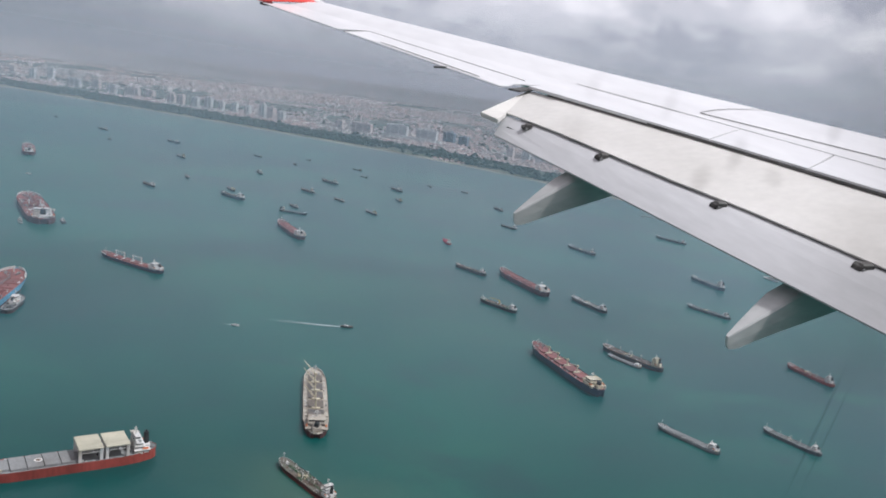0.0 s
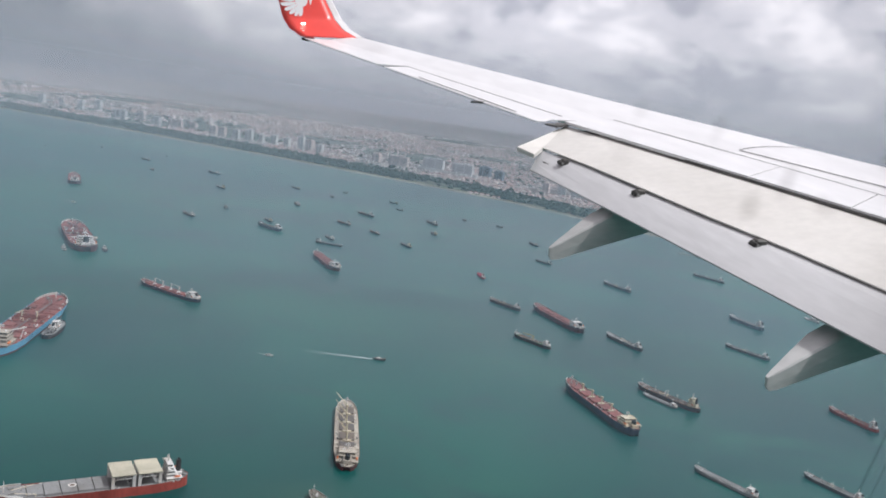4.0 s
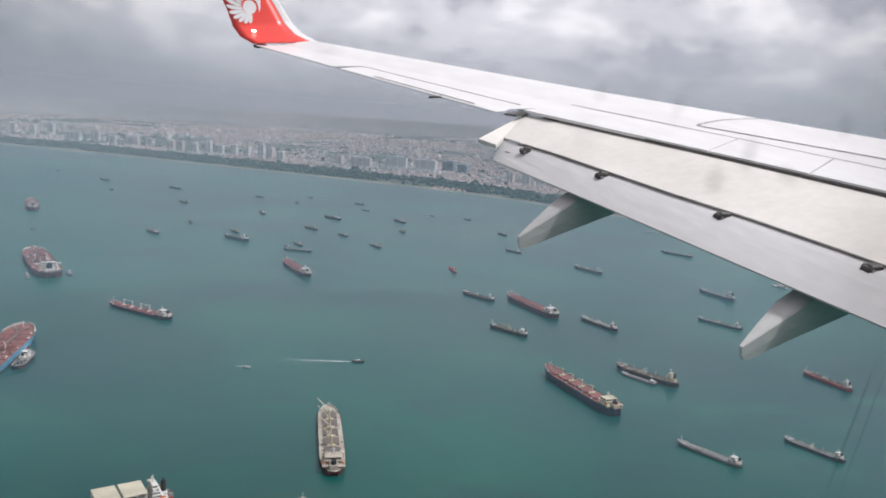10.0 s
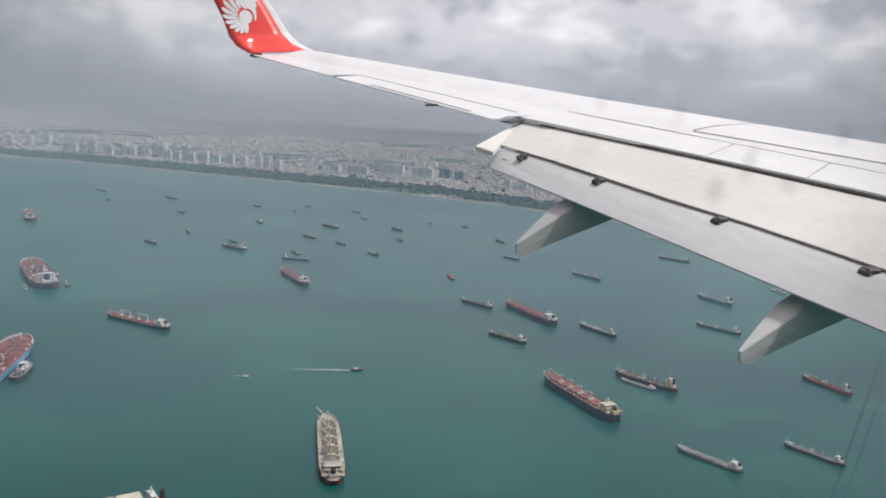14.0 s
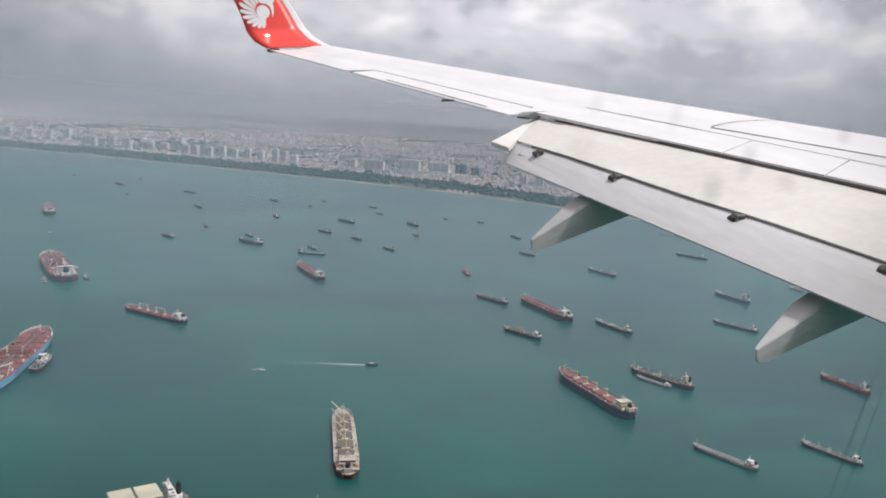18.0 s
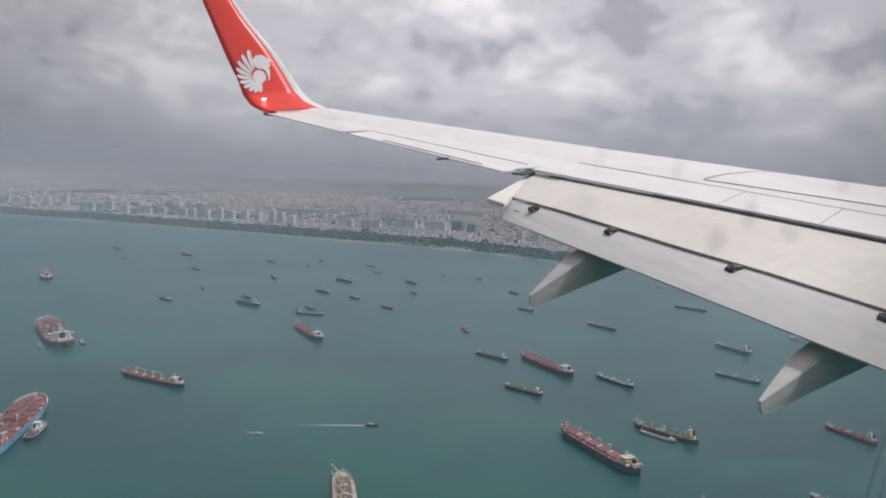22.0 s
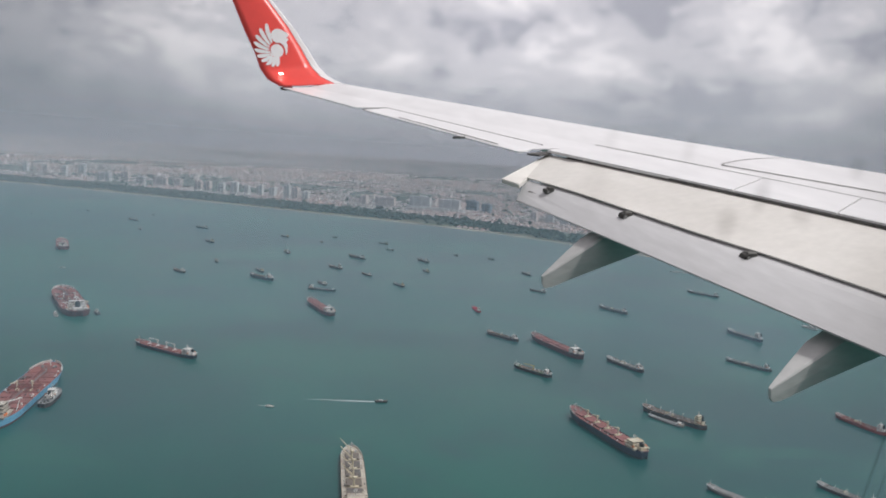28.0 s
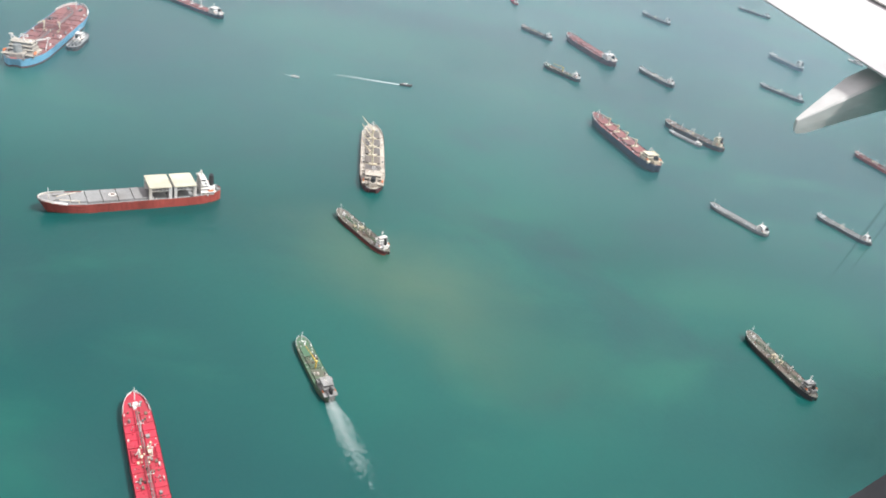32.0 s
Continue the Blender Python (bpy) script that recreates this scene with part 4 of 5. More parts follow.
def hull_parts(ship, L, B, F, hull, boot, deck, full, sheer):
    """Hull of length L, beam B, freeboard F: plating, boot top and deck. x runs to the bow."""
    def ring(u, z):
        w = B / 2 * half_beam(u, full)
        t = max(0.0, min(1.0, z / F))
        pull = 1 - (1 - t) * (0.55 if u > 0.8 else 0.04) * min(1, max(0, (u - 0.8) / 0.2) + (0.05 if u < 0.1 else 0))
        return w * pull

    us = [a for a, _ in HULL_PLAN]

    def rise(u):
        return sheer * F * (max(0, (u - 0.80) / 0.20) ** 1.3 + 0.25 * max(0, (0.14 - u) / 0.14))

    def x_of(u, t):
        return L * (u - 0.5) - (0.035 * L * (1 - t) if u > 0.97 else 0) + (0.02 * L * (1 - t) if u == 0 else 0)

    def plating(name, levels, mat, label, out=0.0):
        verts, faces = [], []
        k = len(levels)
        for side in (1, -1):
            for u in us:
                for t in levels:
                    z = (F + rise(u)) * t
                    verts.append((x_of(u, t), side * (ring(u, t * F) + out), z))
        for s in (0, 1):
            o = s * len(us) * k
            for i in range(len(us) - 1):
                for j in range(k - 1):
                    a = o + i * k + j
                    faces.append((a, a + k, a + k + 1, a + 1) if s else (a, a + 1, a + k + 1, a + k))
        n = len(us) * k
        for j in range(k - 1):
            faces.append((j, j + n, j + n + 1, j + 1))
            a, b = (len(us) - 1) * k + j, n + (len(us) - 1) * k + j
            faces.append((a, a + 1, b + 1, b))
        return link_mesh(name, verts, faces, mat, ship, label)

    plating("hull", [0.22, 0.6, 1.0, 1.07], hull, "")
    plating("boot_top", [-0.25, 0.0, 0.22], boot, "", 0.002 * B)
    verts, faces = [], []
    for u in us:
        w = ring(u, F) - 0.012 * B
        z = F + rise(u) - 0.01 * F
        verts += [(x_of(u, 1), w, z), (x_of(u, 1), 0, z + 0.012 * B), (x_of(u, 1), -w, z)]
    for i in range(len(us) - 1):
        a = i * 3
        faces += [(a, a + 1, a + 4, a + 3), (a + 1, a + 2, a + 5, a + 4)]
    link_mesh("deck", verts, faces, deck, ship)
    return rise


def clutter(ship, name, x0, x1, w, z, size, mat, seed, count=9):
    """Small lockers, vents and drums on a deck, too small to tell apart."""
    r = random.Random(seed)
    bm = bmesh.new()
    for _ in range(count):
        x, y = r.uniform(x0, x1), r.uniform(-w, w)
        k = size * r.uniform(0.5, 1.3)
        if r.random() < 0.4:
            rod(bm, (x, y, z), (x, y, z + k * 1.2), k * 0.35, None, 6)
        else:
            box(bm, x, y, z + k * 0.4, k * r.uniform(0.6, 1.8), k * r.uniform(0.5, 1.2), k * 0.8)
    tagged(part(name, bm, mat, ship), kind="stuff")


def litter(ship, L, B, F, x0, x1, seed):
    """Vents, rail stanchions, drums and lockers strewn along both deck sides."""
    for name, mat, count, size, y0, y1 in (("vents", "white", 14, 0.030, 0.36, 0.45), ("lockers", "steel", 12, 0.040, 0.28, 0.44), ("dark_fittings", "funnel_black", 12, 0.034, 0.10, 0.44)):
        r = random.Random(seed + count)
        bm = bmesh.new()
        for _ in range(count):
            x, y, k = r.uniform(x0, x1) * L, r.choice((1, -1)) * r.uniform(y0, y1) * B * 0.97, size * B * r.uniform(0.6, 1.5)
            box(bm, x, y, F + k * 0.6, k * r.uniform(0.7, 2.6), k * r.uniform(0.6, 1.1), k * 1.2)
        tagged(part(name, bm, M[mat], ship), kind="stuff")


def house(ship, L, B, F, x, mat, tiers, width, depth, funnel, wing_out=True):
    """Deckhouse of stepped tiers with window bands, bridge with wings, engine casing, funnel and masts."""
    th = min(max(0.98, 0.075 * B), 0.17 * B)
    z = F
    for i in range(tiers):
        top_tier = i == tiers - 1
        w = B * width * (1.0 if i == 0 else 0.86 - 0.05 * i)
        d = L * depth * (1.05 if i == 0 else 0.86 - 0.12 * i)
        front = x + L * depth * 0.5
        cx = front - d / 2 - (0.02 * L * depth * i)
        bm = bmesh.new()
        box(bm, cx, 0, z + th / 2, d, w, th, None, 0.05 * th)
        tier = part("bridge" if top_tier else "deckhouse_tier", bm, mat, ship)
        bm = bmesh.new()
        box(bm, cx, 0, z + th * 0.58, d * 1.008, w * 0.92, th * (0.36 if top_tier else 0.18))
        box(bm, cx, 0, z + th * 0.58, d * 0.9, w * 1.006, th * (0.36 if top_tier else 0.18))
        part("window_band", bm, M["glass_dark"], tier, "dark window band")
        bm = bmesh.new()
        box(bm, cx - 0.04 * d, 0, z + th, d * 1.12, w * 1.08, th * 0.06)
        part("deck_edge", bm, mat, tier)
        z += th
    if wing_out == "angled":
        # two braced arms run forward and out from the bridge
        for s in (1, -1):
            bm = bmesh.new()
            rod(bm, (x + L * depth * 0.25, s * B * 0.10, z - th * 0.4), (x + L * depth * 0.95, s * B * 0.46, z - th * 0.2), 0.016 * B, None, 6)
            box(bm, x + L * depth * 0.95, s * B * 0.45, z - th * 0.1, 0.010 * L, 0.10 * B, 0.03 * B)
            rod(bm, (x + L * depth * 0.5, s * B * 0.24, z - th * 0.3), (x + L * depth * 0.55, s * B * 0.26, F), 0.012 * B, None, 5)
            rod(bm, (x + L * depth * 0.95, s * B * 0.45, z - th * 0.1), (x + L * depth * 0.75, s * B * 0.40, F), 0.012 * B, None, 5)
            part("bridge_wing", bm, M["white"], ship, "white angled bridge wing")
    elif wing_out:
        bm = bmesh.new()
        fx = x + L * depth * 0.36
        box(bm, fx, 0, z - th * 0.95, L * depth * 0.18, B * 0.90, th * 0.14)
        box(bm, fx + L * depth * 0.10, 0, z - th * 0.70, L * depth * 0.02, B * 0.90, th * 0.36)
        for s in (1, -1):
            rod(bm, (fx, s * B * 0.42, z - th), (fx, s * B * 0.30, z - th * 2.4), 0.010 * B, None, 5)
        part("bridge_wing", bm, mat, ship)
    bm = bmesh.new()
    mx = x + L * depth * 0.25
    rod(bm, (mx, 0, z), (mx, 0, z + th * 2.4), 0.024 * B, 0.010 * B, 6)
    rod(bm, (mx, -0.11 * B, z + th * 1.3), (mx, 0.11 * B, z + th * 1.3), 0.010 * B, None, 6)
    rod(bm, (mx, -0.07 * B, z + th * 2.0), (mx, 0.07 * B, z + th * 2.0), 0.008 * B, None, 6)
    box(bm, mx + 0.03 * B, 0, z + th * 1.7, 0.02 * B, 0.15 * B, 0.03 * B)
    part("radar_mast", bm, M["white"], ship)
    fx = x - L * depth * 0.52
    bm = bmesh.new()
    box(bm, fx, 0, F + th * 0.9, L * depth * 0.48, B * 0.34, th * 1.8, None, 0.02 * B)
    casing = part("engine_casing", bm, mat, ship)
    bm = bmesh.new()
    fh = th * max(1.8, tiers * 0.95)
    rings = []
    for zz, k in ((F + th * 1.0, 1.1), (F + fh * 0.8, 1.0), (F + fh * 1.12, 0.92)):
        rings.append([(fx + L * depth * 0.20 * k * math.cos(t), B * 0.095 * k * math.sin(t), zz) for t in np.linspace(0, 2 * math.pi, 12, endpoint=False)])
    v, f = loft(rings)
    bv = [bm.verts.new(p) for p in v]
    for q in f:
        bm.faces.new([bv[i] for i in q])
    for s in (-0.035, 0.035):
        rod(bm, (fx, s * B, F + fh), (fx, s * B, F + fh * 1.12 + th * 0.5), 0.018 * B, None, 6)
    part("funnel", bm, funnel, casing)
    for s in (1, -1):
        bm = bmesh.new()
        bmesh.ops.create_uvsphere(bm, u_segments=8, v_segments=6, radius=1, matrix=Matrix.Translation((x - L * depth * 0.30, s * B * 0.36, F + th * 1.35)) @ Matrix.Diagonal((0.020 * L, 0.030 * B, 0.032 * B, 1)))
        part("lifeboat", bm, M["orange"], ship, "orange lifeboat")
    clutter(ship, "bridge_deck_gear", x - L * depth * 0.1, x + L * depth * 0.45, B * width * 0.3, z, 0.28 * th, M["white"], int(L * 13), 8)
    # black blocks imitate the shade in openings between the tiers
    clutter(ship, "opening_shade_blocks", x - L * depth * 0.75, x + L * depth * 0.15, B * 0.36, F + th * 1.0, 0.42 * th, M["funnel_black"], int(L * 17), 9)
    clutter(ship, "deckhouse_gear", x - L * depth * 0.7, x + L * depth * 0.6, B * width * 0.48, F + 0.4 * th, 0.5 * th, M["cream"], int(L * 19), 14)
    clutter(ship, "brown_gear", x - L * depth * 1.0, x + L * depth * 0.8, B * width * 0.50, F + 0.02 * B, 0.45 * th, M["brown_deck"], int(L * 23), 12)
    clutter(ship, "poop_gear", -0.485 * L, x - L * depth * 0.9, 0.22 * B, F + 0.01 * B, 0.06 * B, M["steel"], int(L * 10))
    return z


def bow_gear(ship, L, B, F, rise, post):
    z = F + rise(0.94)
    for s in (1, -1):
        bm = bmesh.new()
        rod(bm, (L * 0.42, s * B * 0.14, z + 0.02 * B), (L * 0.42, s * B * 0.14 + 0.08 * B * s, z + 0.02 * B), 0.035 * B, None, 8)
        box(bm, L * 0.41, s * B * 0.16, z + 0.02 * B, 0.03 * L, 0.05 * B, 0.04 * B)
        part("windlass", bm, M["steel"], ship)
    bm = bmesh.new()
    h = min(3.4, 0.62 * B)
    rod(bm, (L * 0.445, 0, z), (L * 0.445, 0, z + h), 0.022 * B, 0.012 * B, 6)
    rod(bm, (L * 0.445, -0.08 * B, z + h * 0.75), (L * 0.445, 0.08 * B, z + h * 0.75), 0.010 * B, None, 6)
    part("foremast", bm, post, ship)
    clutter(ship, "bow_gear", 0.36 * L, 0.43 * L, 0.12 * B, F + rise(0.90), (0.045 if L > 45 else 0.09) * B, M["steel"] if L > 45 else M["white"], int(L * 7), 7)
    # raised edge round the bow
    bm = bmesh.new()
    for s in (1, -1):
        ring = []
        for u in (0.86, 0.90, 0.935, 0.965, 0.985, 1.0):
            w = B / 2 * half_beam(u, True) * 0.985
            ring.append((L * (u - 0.5) - 0.002 * L, s * w, F + rise(u)))
        for p, q in zip(ring, ring[1:]):
            lo = [bm.verts.new(c) for c in (p, q)]
            hi = [bm.verts.new((c[0], c[1] * 0.93, c[2] + 0.075 * B)) for c in (q, p)]
            bm.faces.new(lo + hi)
    bmesh.ops.remove_doubles(bm, verts=bm.verts, dist=0.0005)
    bmesh.ops.solidify(bm, geom=list(bm.faces), thickness=0.012 * B)
    part("bulwark", bm, M["white"] if post is M["white"] else post, ship)


def pipes(ship, L, B, F, x0, x1, count, mat, spread=0.10):
    for i in range(count):
        y = (i - (count - 1) / 2) * spread * B / max(1, count - 1) * 2
        bm = bmesh.new()
        rod(bm, (x0 * L, y, F + 0.06 * B), (x1 * L, y, F + 0.06 * B), 0.014 * B, None, 6)
        for k in range(5):
            x = (x0 + (x1 - x0) * (k + 0.5) / 5) * L
            box(bm, x, y, F + 0.025 * B, 0.006 * L, 0.03 * B, 0.05 * B)
        part("pipe", bm, mat, ship)


def derrick(ship, x, y, z, h, reach, angle, lift, mat, r):
    """Deck crane: pedestal, cab and jib."""
    bm = bmesh.new()
    rod(bm, (x, y, z), (x, y, z + h), r, r * 0.85, 10)
    post = part("crane_post", bm, mat, ship)
    bm = bmesh.new()
    box(bm, x, y, z + h + r * 0.9, r * 2.6, r * 2.3, r * 1.9, Matrix.Rotation(angle, 4, "Z"), r * 0.2)
    part("crane_cab", bm, mat, post)
    bm = bmesh.new()
    tip = Vector((x + math.cos(angle) * reach, y + math.sin(angle) * reach, z + h + r + lift))
    for s in (1, -1):
        off = Vector((-math.sin(angle), math.cos(angle), 0)) * r * 0.7 * s
        rod(bm, Vector((x, y, z + h + r)) + off, tip + off * 0.3, r * 0.34, r * 0.22, 6)
    rod(bm, (x, y, z + h + r * 3.2), tip, r * 0.08, None, 4)
    part("crane_jib", bm, mat, post)


def ship(name, label, cat, x, y, L, head, style, B=0.16, F=0.055, hull="black", boot="dark_red", deck="red_deck", top="white", funnel="funnel_black", tiers=3, full=True, sheer=0.45, group="", **more):
    """A vessel with its middle at x, y, bow towards head (degrees)."""
    s = new(name)
    s.matrix_world = pose(x, y, 0, 0, 0, head)
    tagged(s, label, cat, group)
    B, F = B * L, F * L
    rise = hull_parts(s, L, B, F, M[hull], M[boot], M[deck], full, sheer)
    hx = more.get("house_x", -0.388) * L
    if style == "tanker":
        house(s, L, B, F, hx, M[top], tiers, 0.72, more.get("depth", 0.085), M[funnel], more.get("wings", True))
        bow_gear(s, L, B, F, rise, M["white"])
        pipes(s, L, B, F, -0.30, 0.38, 3, M[more.get("pipe", "steel")])
        bm = bmesh.new()
        box(bm, 0.04 * L, 0, F + 0.035 * B, 0.66 * L, 0.085 * B, 0.02 * B)
        part("catwalk", bm, M[more.get("walk", "hatch_grey")], s, "dark catwalk along the deck")
        small = L < 45
        clutter(s, "manifold_gear", -0.02 * L, 0.12 * L, 0.26 * B, F + 0.01 * B, (0.10 if small else 0.055) * B, M["cream"], int(L * 3), 14)
        if small:
            clutter(s, "pump_gear", -0.28 * L, 0.36 * L, 0.30 * B, F + 0.01 * B, 0.085 * B, M["steel"], int(L * 29), 20)
            clutter(s, "rusty_gear", -0.28 * L, 0.36 * L, 0.34 * B, F + 0.01 * B, 0.075 * B, M["brown_deck"], int(L * 37), 18)
            for mx in (0.21, -0.14):
                bm = bmesh.new()
                rod(bm, (mx * L, 0, F), (mx * L, 0, F + 0.50 * B), 0.020 * B, 0.012 * B, 6)
                rod(bm, (mx * L, -0.12 * B, F + 0.38 * B), (mx * L, 0.12 * B, F + 0.38 * B), 0.010 * B, None, 5)
                part("vent_mast", bm, M["white"], s)
        litter(s, L, B, F, -0.30, 0.36, int(L * 5))
        bm = bmesh.new()
        for k in range(5):
            rod(bm, (L * (0.015 + 0.014 * k), -0.40 * B, F + 0.075 * B), (L * (0.015 + 0.014 * k), 0.40 * B, F + 0.075 * B), 0.012 * B, None, 6)
        for sd in (1, -1):
            box(bm, L * 0.045, sd * 0.38 * B, F + 0.03 * B, 0.09 * L, 0.07 * B, 0.05 * B)
        part("manifold", bm, M[more.get("pipe", "steel")], s)
        for sd in (1, -1):
            derrick(s, L * 0.03, sd * 0.20 * B, F, (0.36 if small else 0.20) * B, 0.24 * B, 2.6 if sd > 0 else 0.5, -0.02 * B, M[more.get("crane", "white")], 0.022 * B)
        for k in range(more.get("ribs", 6)):
            bm = bmesh.new()
            box(bm, L * (-0.29 + k * 0.62 / max(1, more.get("ribs", 6) - 1)), 0, F + 0.012 * B, 0.006 * L, B * 0.92, 0.03 * B)
            part("deck_beam", bm, M[deck], s)
        bm = bmesh.new()
        for k in range(8):
            for sd in (1, -1):
                rod(bm, (L * (-0.28 + k * 0.08), sd * 0.25 * B, F), (L * (-0.28 + k * 0.08), sd * 0.25 * B, F + 0.035 * B), 0.022 * B, None, 8)
        tagged(part("tank_hatches", bm, M[deck], s), kind="stuff")
    elif style == "bulk":
        house(s, L, B, F, hx, M[top], tiers, 0.78, more.get("depth", 0.115), M[funnel])
        bow_gear(s, L, B, F, rise, M["white"])
        litter(s, L, B, F, -0.30, 0.40, int(L * 5))
        n = more.get("holds", 5)
        span = 0.70 / n
        for k in range(n):
            cx = L * (-0.295 + span * (k + 0.5))
            bm = bmesh.new()
            box(bm, cx, 0, F + 0.025 * B, L * span * 0.70, B * 0.60, 0.05 * B)
            coam = part("hatch_coaming", bm, M[deck], s)
            for sd in (1, -1):
                bm = bmesh.new()
                shift = 0.17 * B if more.get("open_hatch") else 0.0
                box(bm, cx, sd * (B * 0.152 + shift), F + 0.062 * B, L * span * 0.72, B * 0.298, 0.028 * B, None, 0.006 * B)
                part("hatch_cover", bm, M[more.get("hatch", deck)], coam)
            if k < n - 1:
                bm = bmesh.new()
                box(bm, L * (-0.295 + span * (k + 1)), 0, F + 0.05 * B, L * span * 0.16, B * 0.34, 0.10 * B, None, 0.008 * B)
                part("mast_house", bm, M[more.get("crane", top)] if more.get("cranes") else M[deck], s)
            if k < n - 1 and more.get("cranes"):
                kx = L * (-0.295 + span * (k + 1))
                derrick(s, kx, 0 if not more.get("crane_side") else more["crane_side"] * B, F, more.get("crane_h", 0.38) * B, span * L * more.get("reach", 0.9), more.get("crane_turn", 0.0) if k % 2 == 0 or not more.get("alternate") else more.get("crane_turn", 0.0) + math.pi, more.get("lift", 0.0) * B, M[more.get("crane", "white")], 0.042 * B)
    elif style == "deck":
        # flat covered hold with a marked circle and two roofed gantries aft
        n = 6
        for k in range(n):
            bm = bmesh.new()
            box(bm, L * (-0.03 + k * 0.082), 0, F + 0.03 * B, L * 0.078, B * (0.80 if k < 4 else 0.80 - 0.12 * (k - 3)), 0.09 * B, None, 0.01 * B)
            part("hold_cover", bm, M["grey_deck"], s)
        bm = bmesh.new()
        bmesh.ops.create_circle(bm, cap_ends=True, segments=24, radius=0.105 * B * 1.2, matrix=Matrix.Translation((L * 0.115, 0, F + 0.079 * B)))
        part("deck_mark", bm, M["white"], s, "white ring mark on the cover")
        bm = bmesh.new()
        bmesh.ops.create_circle(bm, cap_ends=True, segments=24, radius=0.075 * B, matrix=Matrix.Translation((L * 0.115, 0, F + 0.083 * B)))
        part("deck_mark", bm, M["brown_deck"], s, "brown centre of the ring mark")
        for gx in (-0.135, -0.275):
            bm = bmesh.new()
            for sx in (-0.055, 0.055):
                for sy in (-0.42, 0.42):
                    box(bm, L * (gx + sx), B * sy, F + 0.20 * B, L * 0.016, B * 0.07, 0.40 * B)
                box(bm, L * (gx + sx), 0, F + 0.38 * B, L * 0.016, B * 0.90, 0.05 * B)
            gantry = part("gantry", bm, M["white"], s, "white gantry legs")
            bm = bmesh.new()
            box(bm, L * gx, 0, F + 0.435 * B, L * 0.128, B * 1.0, 0.05 * B, None, 0.012 * B)
            part("gantry_roof", bm, M["tan_roof"], gantry, "tan gantry roof")
        house(s, L, B, F, -0.405 * L, M["white"], 5, 0.78, 0.075, M["funnel_black"])
        bow_gear(s, L, B, F, rise, M["white"])
        bm = bmesh.new()
        for sd in (1, -1):
            box(bm, L * 0.35, sd * 0.22 * B, F + 0.03 * B, L * 0.12, B * 0.03, 0.10 * B, Matrix.Rotation(-0.35 * sd, 4, "Z"))
        part("breakwater", bm, M["cream"], s)
        litter(s, L, B, F, -0.48, 0.42, 77)
        clutter(s, "stern_gear", -0.47 * L, -0.36 * L, 0.34 * B, F, 0.10 * B, M["white"], 78, 14)
        for sd in (1, -1):
            for gx in (-0.135, -0.275):
                bm = bmesh.new()
                for k in range(6):
                    rod(bm, (L * (gx - 0.055 + 0.022 * k), sd * B * 0.45, F + 0.30 * B), (L * (gx - 0.055 + 0.022 * k), sd * B * 0.45, F + 0.41 * B), 0.008 * B, None, 4)
                rod(bm, (L * (gx - 0.06), sd * B * 0.45, F + 0.30 * B), (L * (gx + 0.06), sd * B * 0.45, F + 0.30 * B), 0.012 * B, None, 5)
                part("gantry_rail", bm, M["white"], s)
    elif style == "coaster":
        house(s, L, B, F, hx, M[top], tiers, 0.74, more.get("depth", 0.12), M[funnel])
        bow_gear(s, L, B, F, rise, M["white"])
        litter(s, L, B, F, -0.28, 0.36, int(L * 5))
        for k in range(more.get("holds", 2)):
            n = more.get("holds", 2)
            bm = bmesh.new()
            box(bm, L * (-0.24 + 0.60 / n * (k + 0.5)), 0, F + 0.03 * B, L * 0.52 / n, B * 0.62, 0.07 * B, None, 0.012 * B)
            part("hatch_cover", bm, M[more.get("hatch", deck)], s)
        if more.get("cranes"):
            clutter(s, "cargo_gear", -0.22 * L, 0.34 * L, 0.36 * B, F + 0.06 * B, 0.10 * B, M["white"], int(L * 41), 10)
            clutter(s, "dark_cargo_gear", -0.26 * L, 0.36 * L, 0.38 * B, F + 0.02 * B, 0.12 * B, M["hatch_dark"], int(L * 43), 14)
            derrick(s, -0.02 * L, 0, F, 0.45 * B, 0.26 * L, 0.12, 0.06 * B, M[more.get("crane", "yellow")], 0.05 * B)
        else:
            pipes(s, L, B, F, -0.26, 0.36, 2, M["steel"])
    elif style == "small":
        house(s, L, B, F, hx, M[top], tiers, 0.78, more.get("depth", 0.16), M[funnel], wing_out=False)
        bow_gear(s, L, B, F, rise, M["steel"])
        bm = bmesh.new()
        box(bm, L * 0.06, 0, F + 0.04 * B, L * 0.42, B * 0.55, 0.09 * B, None, 0.02 * B)
        part("hatch_cover", bm, M[more.get("hatch", deck)], s)
    elif style == "tug":
        house(s, L, B, F, 0.08 * L, M[top], 3, 0.62, 0.26, M[funnel], wing_out=False)
        bow_gear(s, L, B, F, rise, M["steel"])
        bm = bmesh.new()
        rod(bm, (-0.22 * L, -0.2 * B, F + 0.06 * B), (-0.22 * L, 0.2 * B, F + 0.06 * B), 0.08 * B, None, 10)
        part("towing_winch", bm, M["steel"], s)
        clutter(s, "deck_cargo", -0.40 * L, 0.36 * L, 0.30 * B, F, 0.13 * B, M["grey_deck"], 31, 16)
        clutter(s, "dark_deck_gear", -0.42 * L, 0.30 * L, 0.34 * B, F, 0.11 * B, M["funnel_black"], 32, 14)
    elif style == "launch":
        bm = bmesh.new()
        box(bm, -0.03 * L, 0, F + 0.14 * B, 0.34 * L, 0.62 * B, 0.28 * B, None, 0.05 * B)
        cab = part("cabin", bm, M[top], s)
        bm = bmesh.new()
        box(bm, -0.03 * L, 0, F + 0.18 * B, 0.346 * L, 0.63 * B, 0.09 * B)
        part("window_band", bm, M["glass_dark"], cab, "dark window band")
        bm = bmesh.new()
